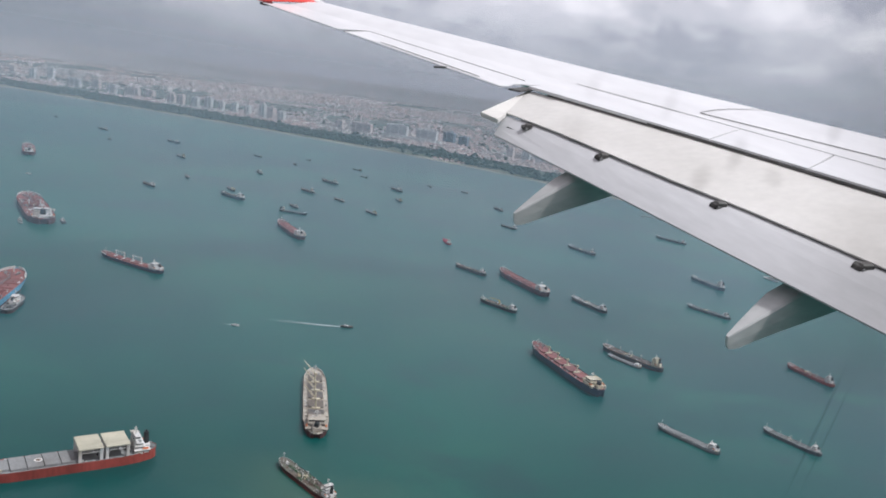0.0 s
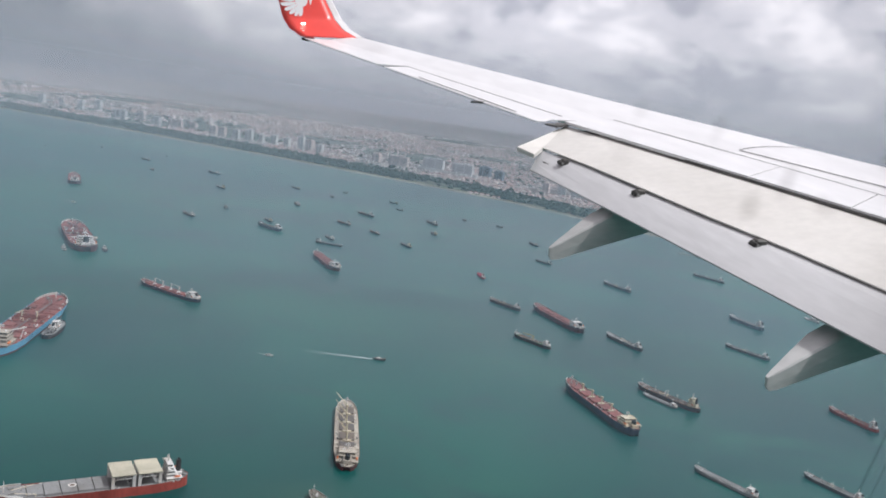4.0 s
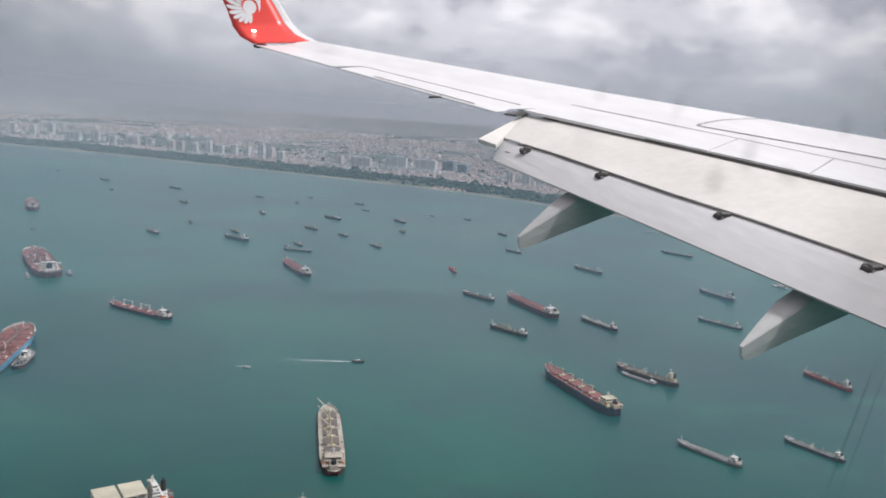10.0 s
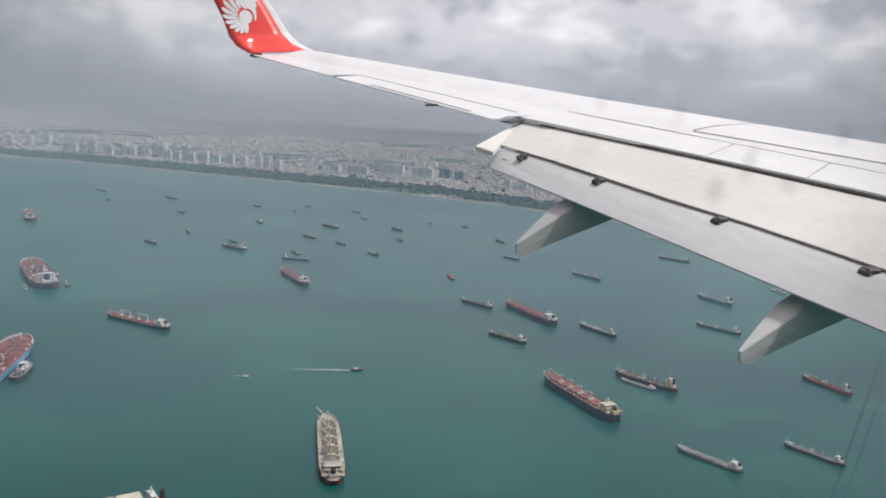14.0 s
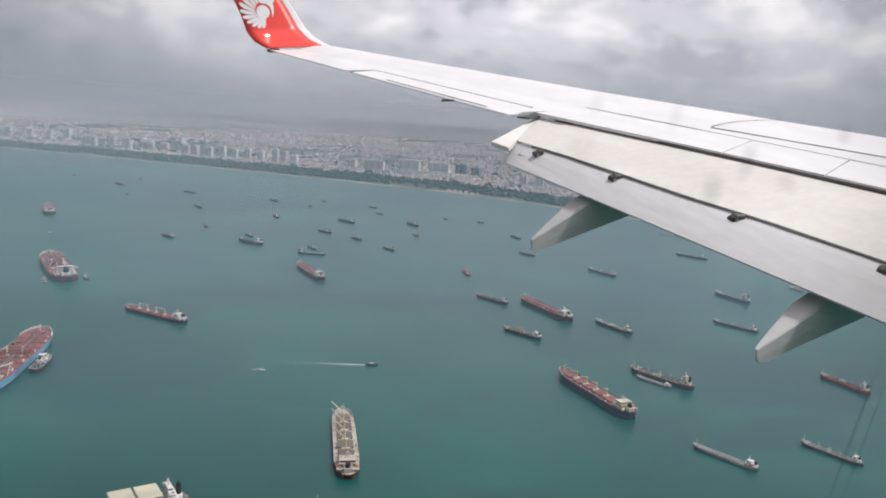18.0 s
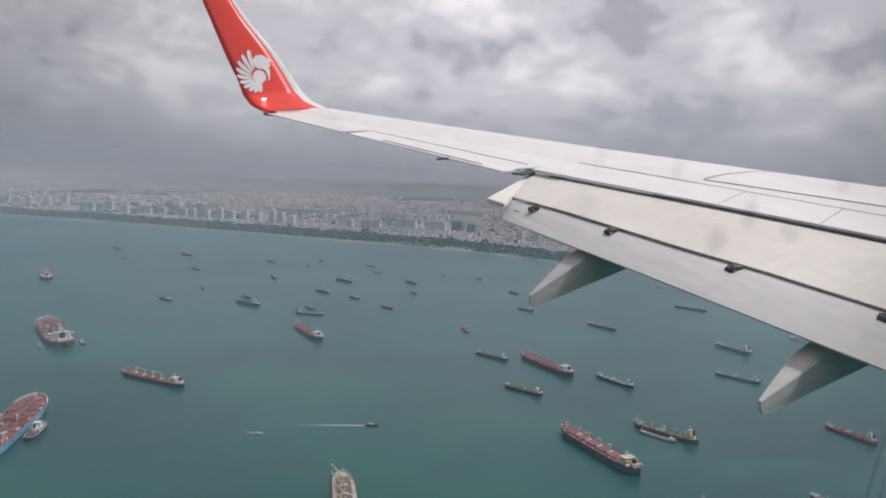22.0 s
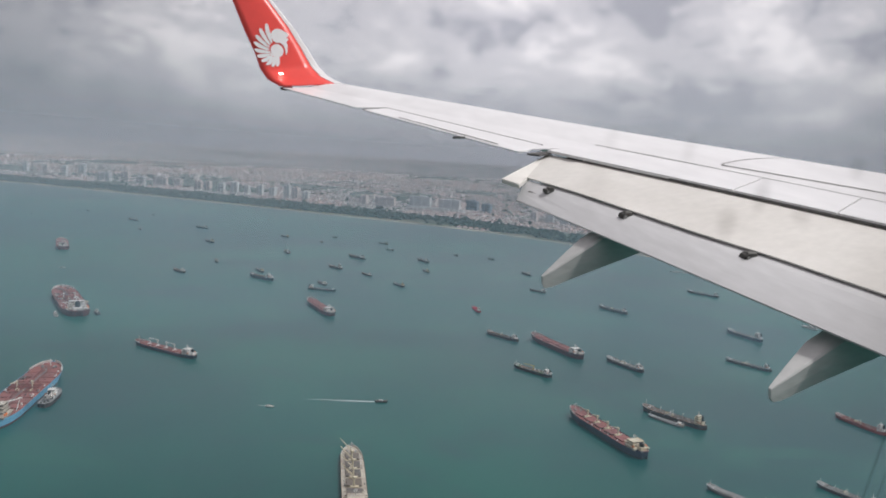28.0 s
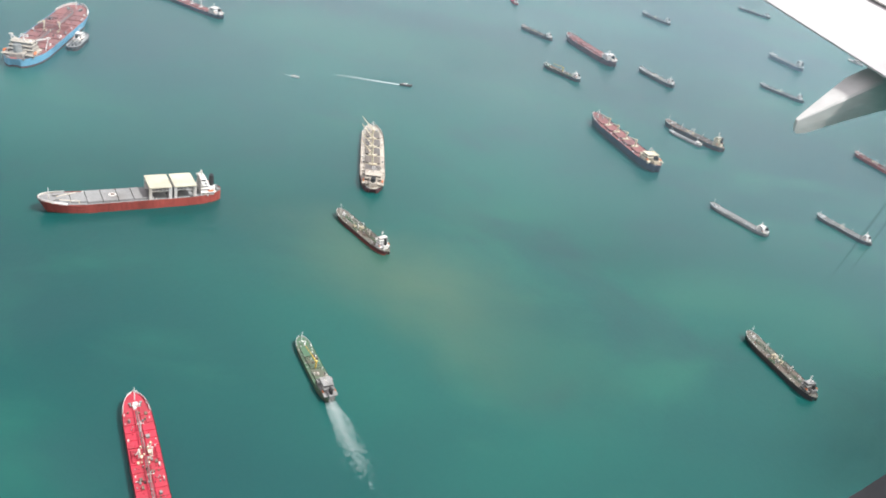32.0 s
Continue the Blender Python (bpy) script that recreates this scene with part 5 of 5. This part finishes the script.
        rod(bm, (-0.12 * L, 0, F + 0.28 * B), (-0.12 * L, 0, F + 0.62 * B), 0.03 * B, 0.015 * B, 6)
        part("mast", bm, M["steel"], s)
        bm = bmesh.new()
        box(bm, -0.36 * L, 0, F + 0.06 * B, 0.10 * L, 0.5 * B, 0.12 * B, None, 0.02 * B)
        part("engine_box", bm, M["steel"], s)
    return s


def wake(x, y, head, length, w0, w1, label, foam=None):
    """Foam trail that spreads behind a moving boat, fading with distance."""
    me = bpy.data.meshes.new("wake")
    n, k = 24, 3
    verts, faces = [], []
    a = radians(head)
    c, s = math.cos(a), math.sin(a)
    for i in range(n + 1):
        u = i / n
        for j in range(k):
            v = (j / (k - 1) - 0.5) * (w0 + (w1 - w0) * u) + 0.2 * w1 * u * noise.noise((u * 6, j, x))
            px, py = -u * length, v
            verts.append((x + px * c - py * s, y + px * s + py * c, 0.10))
    for i in range(n):
        for j in range(k - 1):
            a0 = i * k + j
            faces.append((a0, a0 + 1, a0 + k + 1, a0 + k))
    me.from_pydata(verts, [], faces)
    uv = me.uv_layers.new(name="UVMap")
    for lp in me.loops:
        uv.data[lp.index].uv = ((lp.vertex_index // k) / n, (lp.vertex_index % k) / (k - 1))
    me.materials.append(foam or FOAM_BRIGHT)
    tagged(new("wake", me), label, "wake")


# large anchored ships
ship("oil_tanker", "huge crude tanker with light blue hull and red deck", "ship", -183.9, 348.5, 88, 99.5, "tanker", 0.185, 0.036, "blue", "dark_red", "red_deck", "worn_cream", "steel", tiers=4, crane="cream", pipe="red_deck", ribs=8, wings="angled", depth=0.11)
ship("tug", "small grey bunker tug alongside the blue tanker", "boat", -171.0, 347.5, 22, 99.5, "tug", 0.26, 0.07, "black", "dark_red", "grey_deck", "white", tiers=2)
ship("deck_carrier", "orange-red cargo ship with grey covers and two roofed gantries", "ship", -90.5, 213.5, 52.2, -147.6, "deck", 0.175, 0.05, "hull_red", "hull_red", "grey_deck", "white")
ship("oil_tanker", "red tanker with white deckhouse and boats alongside", "ship", -258, 552, 90, 122, "tanker", 0.20, 0.036, "dark_red", "dark_red", "red_deck", "white", tiers=4, pipe="red_deck", ribs=7)
ship("tug", "small white supply boat beside the red tanker", "boat", -249.8, 514.6, 11, 122, "tug", 0.26, 0.07, "white", "dark_red", "grey_deck", "white", tiers=2)
ship("tug", "small dark work boat on the far side of the red tanker", "boat", -228.4, 528, 12, 122, "tug", 0.26, 0.07, "navy", "dark_red", "grey_deck", "white", tiers=2)
ship("oil_tanker", "dark red tanker with white deckhouse in the haze", "ship", -400, 838, 66, 116.5, "tanker", 0.19, 0.042, "dark_red", "dark_red", "red_deck", "white", tiers=4, pipe="red_deck")
ship("bulk_carrier", "red bulk carrier with four white deck cranes", "ship", -152.8, 443.1, 50, 149.1, "bulk", 0.14, 0.032, "navy", "dark_red", "red_deck", "white", holds=5, cranes=True, alternate=True, crane_h=0.46, reach=0.95)
ship("cargo_ship", "dark red cargo ship seen end on", "ship", -87.4, 588.1, 56, 116.6, "bulk", 0.16, 0.042, "dark_red", "dark_red", "red_deck", "white", holds=5)
ship("cargo_ship", "low grey coaster with white deckhouse", "ship", -98.4, 666.7, 25, -14, "coaster", 0.15, 0.055, "black", "black", "grey_deck", "white", tiers=4)
ship("bulk_carrier", "dark red gearless bulk carrier with white deckhouse", "ship", 78.3, 507.3, 58, 115.4, "bulk", 0.155, 0.046, "dark_red", "dark_red", "red_deck", "white", holds=6)
ship("bulk_carrier", "dark-hulled bulk carrier with red deck and cream deckhouse", "ship", 78.5, 345.4, 58.8, 112, "bulk", 0.155, 0.050, "navy", "black", "red_deck", "cream", holds=5, cranes=True, crane="cream", crane_h=0.34, reach=0.35, crane_turn=0.5, tiers=3)
ship("bulk_carrier", "weathered cream bulk carrier with four slanting deck cranes", "ship", -26.7, 278.5, 59, 98.4, "bulk", 0.155, 0.026, "dark_red", "dark_red", "worn_cream", "worn_cream", holds=5, hatch="hatch_dark", cranes=True, crane="cream", crane_h=0.40, reach=0.95, crane_turn=0.62, lift=0.30, crane_side=0.02, open_hatch=False)
# coasters and product tankers off the shore
ANCHOR = "ships at anchor off the shore"
ship("product_tanker", "dark product tanker with white deckhouse", "ship", 145.3, 652.6, 31.7, 124, "tanker", 0.16, 0.055, "black", "black", "grey_deck", "white", tiers=3, ribs=3, group=ANCHOR)
ship("product_tanker", "brown-decked product tanker with white deckhouse", "ship", 44.8, 528.9, 28.4, 134, "tanker", 0.165, 0.055, "black", "dark_red", "brown_deck", "white", tiers=3, ribs=4, pipe="brown_deck", group=ANCHOR)
ship("product_tanker", "tanker with green deck and yellow deck gear", "ship", 56.3, 444.8, 27.3, 135, "coaster", 0.17, 0.055, "black", "dark_red", "green_deck", "white", tiers=3, hatch="brown_deck", cranes=True, crane="yellow", group=ANCHOR)
ship("product_tanker", "small white-decked tanker with grey hull", "ship", 115, 471.9, 31.5, 121, "tanker", 0.16, 0.05, "black", "dark_red", "grey_deck", "white", tiers=3, ribs=5, pipe="white", group=ANCHOR)
ship("product_tanker", "brown-decked tanker with cream deckhouse at anchor", "ship", 117, 374.4, 35.7, 131, "tanker", 0.165, 0.05, "black", "dark_red", "brown_deck", "cream", tiers=4, ribs=5, pipe="steel", group=ANCHOR)
ship("bunker_barge", "grey bunker barge moored alongside the tanker", "boat", 112.1, 369.6, 19.5, 131, "coaster", 0.17, 0.04, "grey_deck", "black", "grey_deck", "white", tiers=2, holds=3, group=ANCHOR)
ship("product_tanker", "long low black tanker with small white deckhouse", "ship", 196.7, 490.3, 31, 130.9, "tanker", 0.15, 0.045, "black", "black", "grey_deck", "white", tiers=3, ribs=5, depth=0.07, group=ANCHOR)
ship("cargo_ship", "navy blue coaster with white deckhouse", "ship", 227.1, 578.7, 34, 115, "coaster", 0.17, 0.06, "navy", "navy", "grey_deck", "white", tiers=4, group=ANCHOR)
ship("product_tanker", "grey product tanker at anchor near the shore", "ship", 256.3, 766.5, 34.6, 131, "tanker", 0.15, 0.05, "black", "black", "grey_deck", "white", tiers=3, ribs=3, group=ANCHOR)
ship("product_tanker", "red-decked chemical tanker with white deckhouse", "ship", 211.1, 381.2, 29, 114, "tanker", 0.155, 0.05, "hull_red", "dark_red", "red_deck", "white", tiers=4, ribs=5, pipe="red_deck", group=ANCHOR)
ship("product_tanker", "black tanker low in the water", "ship", 160.4, 291.9, 25, 126, "tanker", 0.16, 0.045, "black", "black", "grey_deck", "white", tiers=3, ribs=4, group=ANCHOR)
ship("ferry", "white passenger ferry with long deckhouse", "boat", 297.3, 627.3, 15.4, 112, "small", 0.2, 0.07, "white", "navy", "white", "white", tiers=3, house_x=-0.1, depth=0.42, group=ANCHOR)
ship("coaster", "small bright red coaster seen end on", "boat", 30.8, 618.6, 18, 104, "small", 0.2, 0.07, "bright_red", "dark_red", "bright_red", "white", tiers=4, house_x=-0.32, group=ANCHOR)
# ships right under the flight
ship("oil_tanker", "bright red tanker with red deck and white bridge wings", "ship", -46.0, 111.4, 40, 119.3, "tanker", 0.15, 0.04, "bright_red", "dark_red", "bright_red", "white", tiers=3, ribs=12, pipe="bright_red", crane="white")
ship("coaster", "green-decked coaster under way with a yellow crane", "ship", -21.2, 149.3, 23.5, 120.2, "coaster", 0.175, 0.045, "green_deck", "black", "green_deck", "steel", tiers=3, hatch="green_deck", holds=3, cranes=True, crane="yellow", depth=0.20, house_x=-0.36)
ship("product_tanker", "dark tanker with greenish deck and white deckhouse", "ship", 101.8, 186, 29.3, 112.8, "tanker", 0.165, 0.045, "black", "black", "dull_deck", "steel", tiers=3, ribs=5, pipe="green_deck")
ship("product_tanker", "brown-decked tanker with red stern and white deckhouse", "ship", -21.2, 219.6, 28.4, 132.3, "tanker", 0.17, 0.042, "dark_red", "hull_red", "dull_deck", "white", tiers=4, ribs=4, pipe="green_deck", walk="green_deck")
ship("product_tanker", "long grey coaster with low deckhouse", "ship", 115.5, 282.8, 26.9, 131, "coaster", 0.15, 0.04, "grey_deck", "black", "grey_deck", "white", tiers=3)
wake(-15.6, 139.4, 120.2, 34, 2.6, 11.0, "white churned wake behind the coaster", FOAM)
# launches under way
ship("launch", "small white pilot launch under way", "boat", -74.3, 356.6, 4.2, -12, "launch", 0.3, 0.12, "white", "navy", "white", "white")
wake(-76.2, 357.0, -12, 9, 0.6, 1.4, "short white wake of the pilot launch")
ship("launch", "fast dark work boat leaving a long white wake", "boat", -24.3, 373.4, 6.2, 4, "launch", 0.28, 0.12, "black", "dark_red", "brown_deck", "white")
wake(-27.1, 373.2, 4, 46, 1.0, 2.8, "long straight white wake of the work boat")
ship("launch", "small white ferry launch under way near the anchorage", "boat", -333, 699, 5.5, -8, "launch", 0.3, 0.12, "white", "navy", "white", "white")
wake(-335.5, 699.3, -8, 22, 1.0, 3.0, "short white wake of the ferry launch")
wake(-176, 882, -8, 62, 1.2, 4.0, "straight white wake crossing the anchorage")

# the crowd of small vessels near the shore
FLEET = [(-588, 1139, 9), (-549, 1233, 8), (-442, 1138, 18), (-447, 1231, 8), (-391, 1029, 10), (-328, 1087, 20), (-275, 943, 17), (-224, 793, 13), (-236, 717, 16), (-170, 748, 15),
         (-159, 707, 24), (-206, 1045, 14), (-172, 889, 17), (-152, 1008, 10), (-144, 1071, 10), (-105, 796, 16), (-93, 881, 21), (-103, 697, 13), (-70, 763, 13), (-75, 1031, 12),
         (-62, 968, 9), (-36, 713, 15), (-19, 885, 18), (-14, 809, 12), (18, 956, 9), (60, 940, 9), (91, 832, 15), (91, 726, 14)]
LOOKS = [("dark coaster with a white deckhouse", "black", "hatch_dark", "white"), ("grey coaster with a pale deckhouse", "navy", "grey_deck", "cream"), ("navy blue coaster with a white deckhouse", "navy", "hatch_dark", "white"), ("brown-decked black coaster", "black", "brown_deck", "white")]
rnd = random.Random(7)
for i, (fx, fy, fl) in enumerate(FLEET):
    text, hullc, deckc, topc = LOOKS[rnd.randrange(4)]
    ship("coaster", text + " at anchor near the shore", "boat", fx, fy, fl * 1.3, rnd.choice([128, 122, 135, 142, 112]), "small", rnd.uniform(0.19, 0.23), 0.075, hullc, "black", deckc, topc, tiers=rnd.choice([3, 3, 4]), house_x=rnd.choice([-0.36, -0.34, -0.3]), depth=rnd.uniform(0.13, 0.2), group="small vessels near the shore")

# ---------------------------------------------------------------- the town behind the shore
def tower(label, x, back, w, d, h, turn, mat, style):
    """High-rise: shaft with vertical bays, window strips, roof slab and lift housing."""
    t = new("apartment_tower")
    t.matrix_world = pose(x, shore(x, back), 1.6, 0, 0, turn)
    tagged(t, label, "apartment building", "towers along the shore")
    bm = bmesh.new()
    bays = 2 if style == "point" else max(3, int(w / 9))
    bw = w / bays
    for i in range(bays):
        cx = -w / 2 + bw * (i + 0.5)
        box(bm, cx, 0.08 * d if i % 2 else -0.04 * d, h / 2 * (1 if i % 2 else 0.97), bw * 0.98, d * 0.92, h * (1 if i % 2 else 0.97))
    part("wall", bm, mat, t)
    for i in range(bays):
        cx = -w / 2 + bw * (i + 0.5)
        front = (0.08 * d if i % 2 else -0.04 * d) - d * 0.46
        bm = bmesh.new()
        for s in (-0.24, 0.24):
            box(bm, cx + bw * s, front - 0.06, h * 0.49, bw * 0.22, 0.16, h * 0.90)
        for k in range(int(h / 1.6)):
            box(bm, cx, front - 0.12, 1.6 * (k + 0.9), bw * 0.80, 0.22, 0.28)
        part("window_strip", bm, M["glass_dark"] if style == "glass" else M["tower_grey"], t, "grey window strip with sill bands")
    bm = bmesh.new()
    box(bm, 0, 0, h + 0.3, w * 1.02, d * 0.9, 0.6)
    box(bm, w * 0.12, 0, h + 1.6, w * 0.28, d * 0.4, 2.2)
    part("roof", bm, mat, t)
    return t


ALONG = -26
# x, distance behind the waterline, width, height
TOWERS = [(-1174, 402, 15, 33), (-1135, 447, 15, 33), (-1018, 362, 17, 38), (-983, 405, 17, 35), (-855, 297, 48, 35), (-821, 356, 26, 39), (-757, 309, 25, 22), (-698, 312, 31, 21), (-663, 353, 28, 25), (-584, 294, 18, 23), (-548, 279, 14, 32), (-518, 285, 14, 31), (-477, 277, 14, 36), (-448, 282, 14, 31), (-415, 268, 14, 33), (-387, 278, 14, 33), (-355, 273, 14, 35), (-328, 287, 13, 29), (-303, 297, 14, 26)]
rt = random.Random(11)
for i, (x, y, w, h) in enumerate(TOWERS):
    x, h, w = x + rt.uniform(-7, 7), h * rt.uniform(0.62, 0.92), w * rt.uniform(0.8, 1.25)
    tower("tall white apartment tower behind the tree belt" if w < 20 else "long pale apartment block behind the tree belt", x, y, w, 10, h, ALONG + rt.uniform(-8, 8), M["tower_white"] if rt.random() < 0.7 else M["tower_pink"], "point" if w < 20 else "slab")
for x, y, w, h, mat, st, text in ((-175, 334, 18, 23, "tower_pink", "slab", "pinkish apartment block beside the park"), (-125, 331, 45, 25, "tower_pink", "slab", "long pinkish apartment slab beside the park"),
                                  (-49, 340, 46, 34, "tower_white", "slab", "large white seafront apartment slab"), (13, 341, 45, 33, "tower_white", "slab", "large white seafront apartment slab"),
                                  (62, 446, 26, 29, "tower_blue", "glass", "bluish glass tower block"), (92, 450, 20, 24, "tower_blue", "glass", "bluish glass tower block")):
    tower(text, x, y, w, 12, h * 0.8, ALONG + (4 if w > 40 else -3), M[mat], st)
for i, (x, y) in enumerate(((177, 376), (199, 375), (226, 379), (250, 372), (280, 372), (318, 368), (338, 368), (372, 363), (392, 362), (430, 362), (470, 359), (520, 347), (560, 344), (610, 327))):
    tower("white seafront tower with vertical bays", x + (i * 5 % 7), y, 12 + i * 3 % 7, 11, 18 + (i * 7 % 9), ALONG + (i % 3) * 5, M["tower_white"] if i % 3 else M["tower_pink"], "point")
# curved podium in front of the white slabs
b = bmesh.new()
for i in range(12):
    a = i / 11
    box(b, -74 + 112 * a, 1698 - 52 * a - 14 * math.sin(a * math.pi), 5.5, 11, 8, 8.5, Matrix.Rotation(radians(-24 + 10 * math.cos(a * math.pi)), 4, "Z"))
tagged(part("podium_building", b, M["tower_white"]), "low white curved podium building", "building")

# low pavilions with red roofs on the beach
for i in range(6):
    x = 28 + i * 9.5
    p = new("beach_pavilion")
    p.matrix_world = pose(x, shore(x, 16 + (i % 2) * 6), 0.9, 0, 0, -20 + i * 9)
    tagged(p, "low beach pavilion with a pale red hipped roof", "pavilion", "pavilions on the beach")
    b = bmesh.new(); box(b, 0, 0, 1.0, 7, 5, 2.2); part("wall", b, M["house_wall"], p)
    link_mesh("roof", [(-4, -3, 2.1), (4, -3, 2.1), (4, 3, 2.1), (-4, 3, 2.1), (-1.6, 0, 4.0), (1.6, 0, 4.0)], [(0, 1, 5, 4), (1, 2, 5), (2, 3, 4, 5), (3, 0, 4), (3, 2, 1, 0)], M["house_roof"], p)


def house_field(name, seed, count, near, far, size, height, roof, label, gaps=-0.16, lean=1.25):
    """Many low houses with pitched or flat roofs between two distances from the shore, as one field."""
    r = random.Random(seed)
    verts, faces, mats = [], [], []
    for _ in range(count):
        back = near + (far - near) * r.random() ** lean
        x = r.uniform(-0.88, 0.52) * (1350 + back)
        y = shore(max(-2590, min(2590, x)), back)
        # leave green gaps, larger ones farther inland
        if noise.noise((x * 0.0045, y * 0.0035, seed)) + 0.6 * noise.noise((x * 0.0012, y * 0.0011, 2)) < gaps + 0.06 * r.random():
            continue
        # far houses are drawn in, raised and enlarged to fit the camera's view
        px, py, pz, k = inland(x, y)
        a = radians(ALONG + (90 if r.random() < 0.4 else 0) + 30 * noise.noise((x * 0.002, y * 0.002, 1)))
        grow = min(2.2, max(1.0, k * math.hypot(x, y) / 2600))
        w, d, h = r.uniform(*size) * grow, r.uniform(*size) * 0.7 * grow, r.uniform(*height)
        c, s = math.cos(a), math.sin(a)
        o = len(verts)
        rz = h + (0.28 * d if roof else 0.3)
        for qx, qy, qz in ((-w, -d, 0.3), (w, -d, 0.3), (w, d, 0.3), (-w, d, 0.3), (-w, -d, h), (w, -d, h), (w, d, h), (-w, d, h), (-w * 0.8, 0, rz), (w * 0.8, 0, rz)):
            verts.append((px + (qx * c - qy * s) / 2, py + (qx * s + qy * c) / 2, pz + 1.6 + qz))
        faces += [(o, o + 1, o + 5, o + 4), (o + 1, o + 2, o + 6, o + 5), (o + 2, o + 3, o + 7, o + 6), (o + 3, o, o + 4, o + 7), (o + 4, o + 5, o + 9, o + 8), (o + 6, o + 7, o + 8, o + 9), (o + 5, o + 6, o + 9), (o + 7, o + 4, o + 8)]
        mats += [0, 0, 0, 0, 1, 1, 1, 1]
    ob = link_mesh(name, verts, faces, M["house_wall"])
    ob.data.materials.append(M["house_roof"] if roof else M["house_roof_grey"])
    ob.data.polygons.foreach_set("material_index", mats)
    return tagged(ob, label, "houses", kind="stuff")


house_field("red_roofed_houses", 3, 29000, 190, 2300, (3.0, 6.5), (1.6, 3.2), True, "dense low houses with reddish roofs behind the shore")
house_field("grey_roofed_houses", 4, 24000, 200, 3700, (3.5, 9), (1.8, 4.2), False, "dense pale low buildings with grey roofs")
house_field("housing_blocks", 6, 1900, 330, 3600, (7, 18), (5, 10), False, "pale mid-rise housing blocks scattered through the town", 0.0)
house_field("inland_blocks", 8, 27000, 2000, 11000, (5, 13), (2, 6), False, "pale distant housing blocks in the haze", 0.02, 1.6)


def wood(name, seed, count, near, far, size, label, x0=-2300, x1=1300, patchy=-0.3):
    """Tree crowns as clumps of leaf masses with uneven outline."""
    r = np.random.RandomState(seed)
    ico = bmesh.new()
    bmesh.ops.create_icosphere(ico, subdivisions=1, radius=1)
    base_v = np.array([v.co[:] for v in ico.verts]); base_f = np.array([[v.index for v in f.verts] for f in ico.faces])
    ico.free()
    vs, fs, k = [], [], 0
    while k < count:
        x = r.uniform(x0, x1)
        back = near + (far - near) * r.rand()
        y = shore(x, back)
        k += 1
        if y > 0 and abs(x) > 0.64 * y + 120:
            continue
        if noise.noise((x * 0.012, y * 0.012, seed)) < patchy:
            continue
        s = r.uniform(*size)
        for _ in range(3):
            v = base_v * (1 + 0.55 * (r.rand(len(base_v), 1) - 0.5)) * s * r.uniform(0.5, 0.9) * (1, 1, 0.8)
            v = v + (x + r.uniform(-0.7, 0.7) * s, y + r.uniform(-0.7, 0.7) * s, 1.0 + s * r.uniform(0.5, 1.2))
            fs.append(base_f + len(vs) * len(base_v))
            vs.append(v)
    ob = link_mesh(name, np.concatenate(vs).tolist(), np.concatenate(fs).tolist(), M["leaf"])
    return tagged(ob, label, "trees", kind="stuff")


wood("shore_trees", 21, 9000, 20, 190, (1.7, 3.7), "dense dark green tree belt behind the beach", patchy=-0.45)
wood("town_trees", 22, 5200, 190, 2400, (2.4, 5.0), "dark green trees among the houses", patchy=0.12)

# jetty with a T-shaped head
JETTY_ROOT, JETTY_HEAD = Vector((338, 1020, 0)), Vector((288, 916, 0))
run = JETTY_HEAD - JETTY_ROOT
face = math.atan2(run.y, run.x)
b = bmesh.new()
box(b, *(JETTY_ROOT + run / 2 + Vector((0, 0, 1.6))), run.length, 2.6, 0.6, Matrix.Rotation(face, 4, "Z"))
box(b, *(JETTY_HEAD + Vector((-5, 0, 1.6))), 34, 3.0, 0.8, Matrix.Rotation(radians(-10), 4, "Z"))
jetty = tagged(part("jetty", b, M["concrete"]), "narrow concrete jetty with a cross-shaped head", "jetty")
for k in range(12):
    b = bmesh.new()
    foot = JETTY_ROOT + run * ((k + 0.5) / 12)
    rod(b, foot + Vector((0, 0, -0.6)), foot + Vector((0, 0, 1.4)), 0.5, None, 8)
    part("pile", b, M["concrete"], jetty)
for k in range(4):
    b = bmesh.new()
    foot = JETTY_HEAD + Vector((-19 + 9.5 * k, 2.3 - 1.67 * k, 0))
    rod(b, foot + Vector((0, 0, -0.6)), foot + Vector((0, 0, 1.4)), 0.5, None, 8)
    part("pile", b, M["concrete"], jetty)

# curved see-through sheets that imitate haze over sea and town
for dist, low, full, high, dense, side_gain in ((230, 0, 52, 330, 0.125, 0.0), (440, 0, 42, 300, 0.18, 0.0), (820, 0, 40, 280, 0.13, 0.3), (1380, 0, 34, 250, 0.20, 0.25), (2000, 0, 26, 260, 0.14, 0.3), (3400, 13, 40, 330, 0.44, 0.2)):
    vs, fs = [], []
    n = 24
    for k in range(n + 1):
        a = radians(-60 + 120 * k / n)
        vs += [(dist * math.sin(a), dist * math.cos(a), 0.3), (dist * math.sin(a), dist * math.cos(a), high)]
        if k:
            fs.append((2 * k - 2, 2 * k, 2 * k + 1, 2 * k - 1))
    ob = link_mesh("haze_sheet", vs, fs, haze_material(low, full, high, dense, side_gain, (0.52, 0.73, 0.87) if dist < 1000 else (0.745, 0.72, 0.765)), smooth=True)
    ob.visible_shadow = False
    tagged(ob, "thin see-through sheet that imitates haze", "haze", kind="structure")
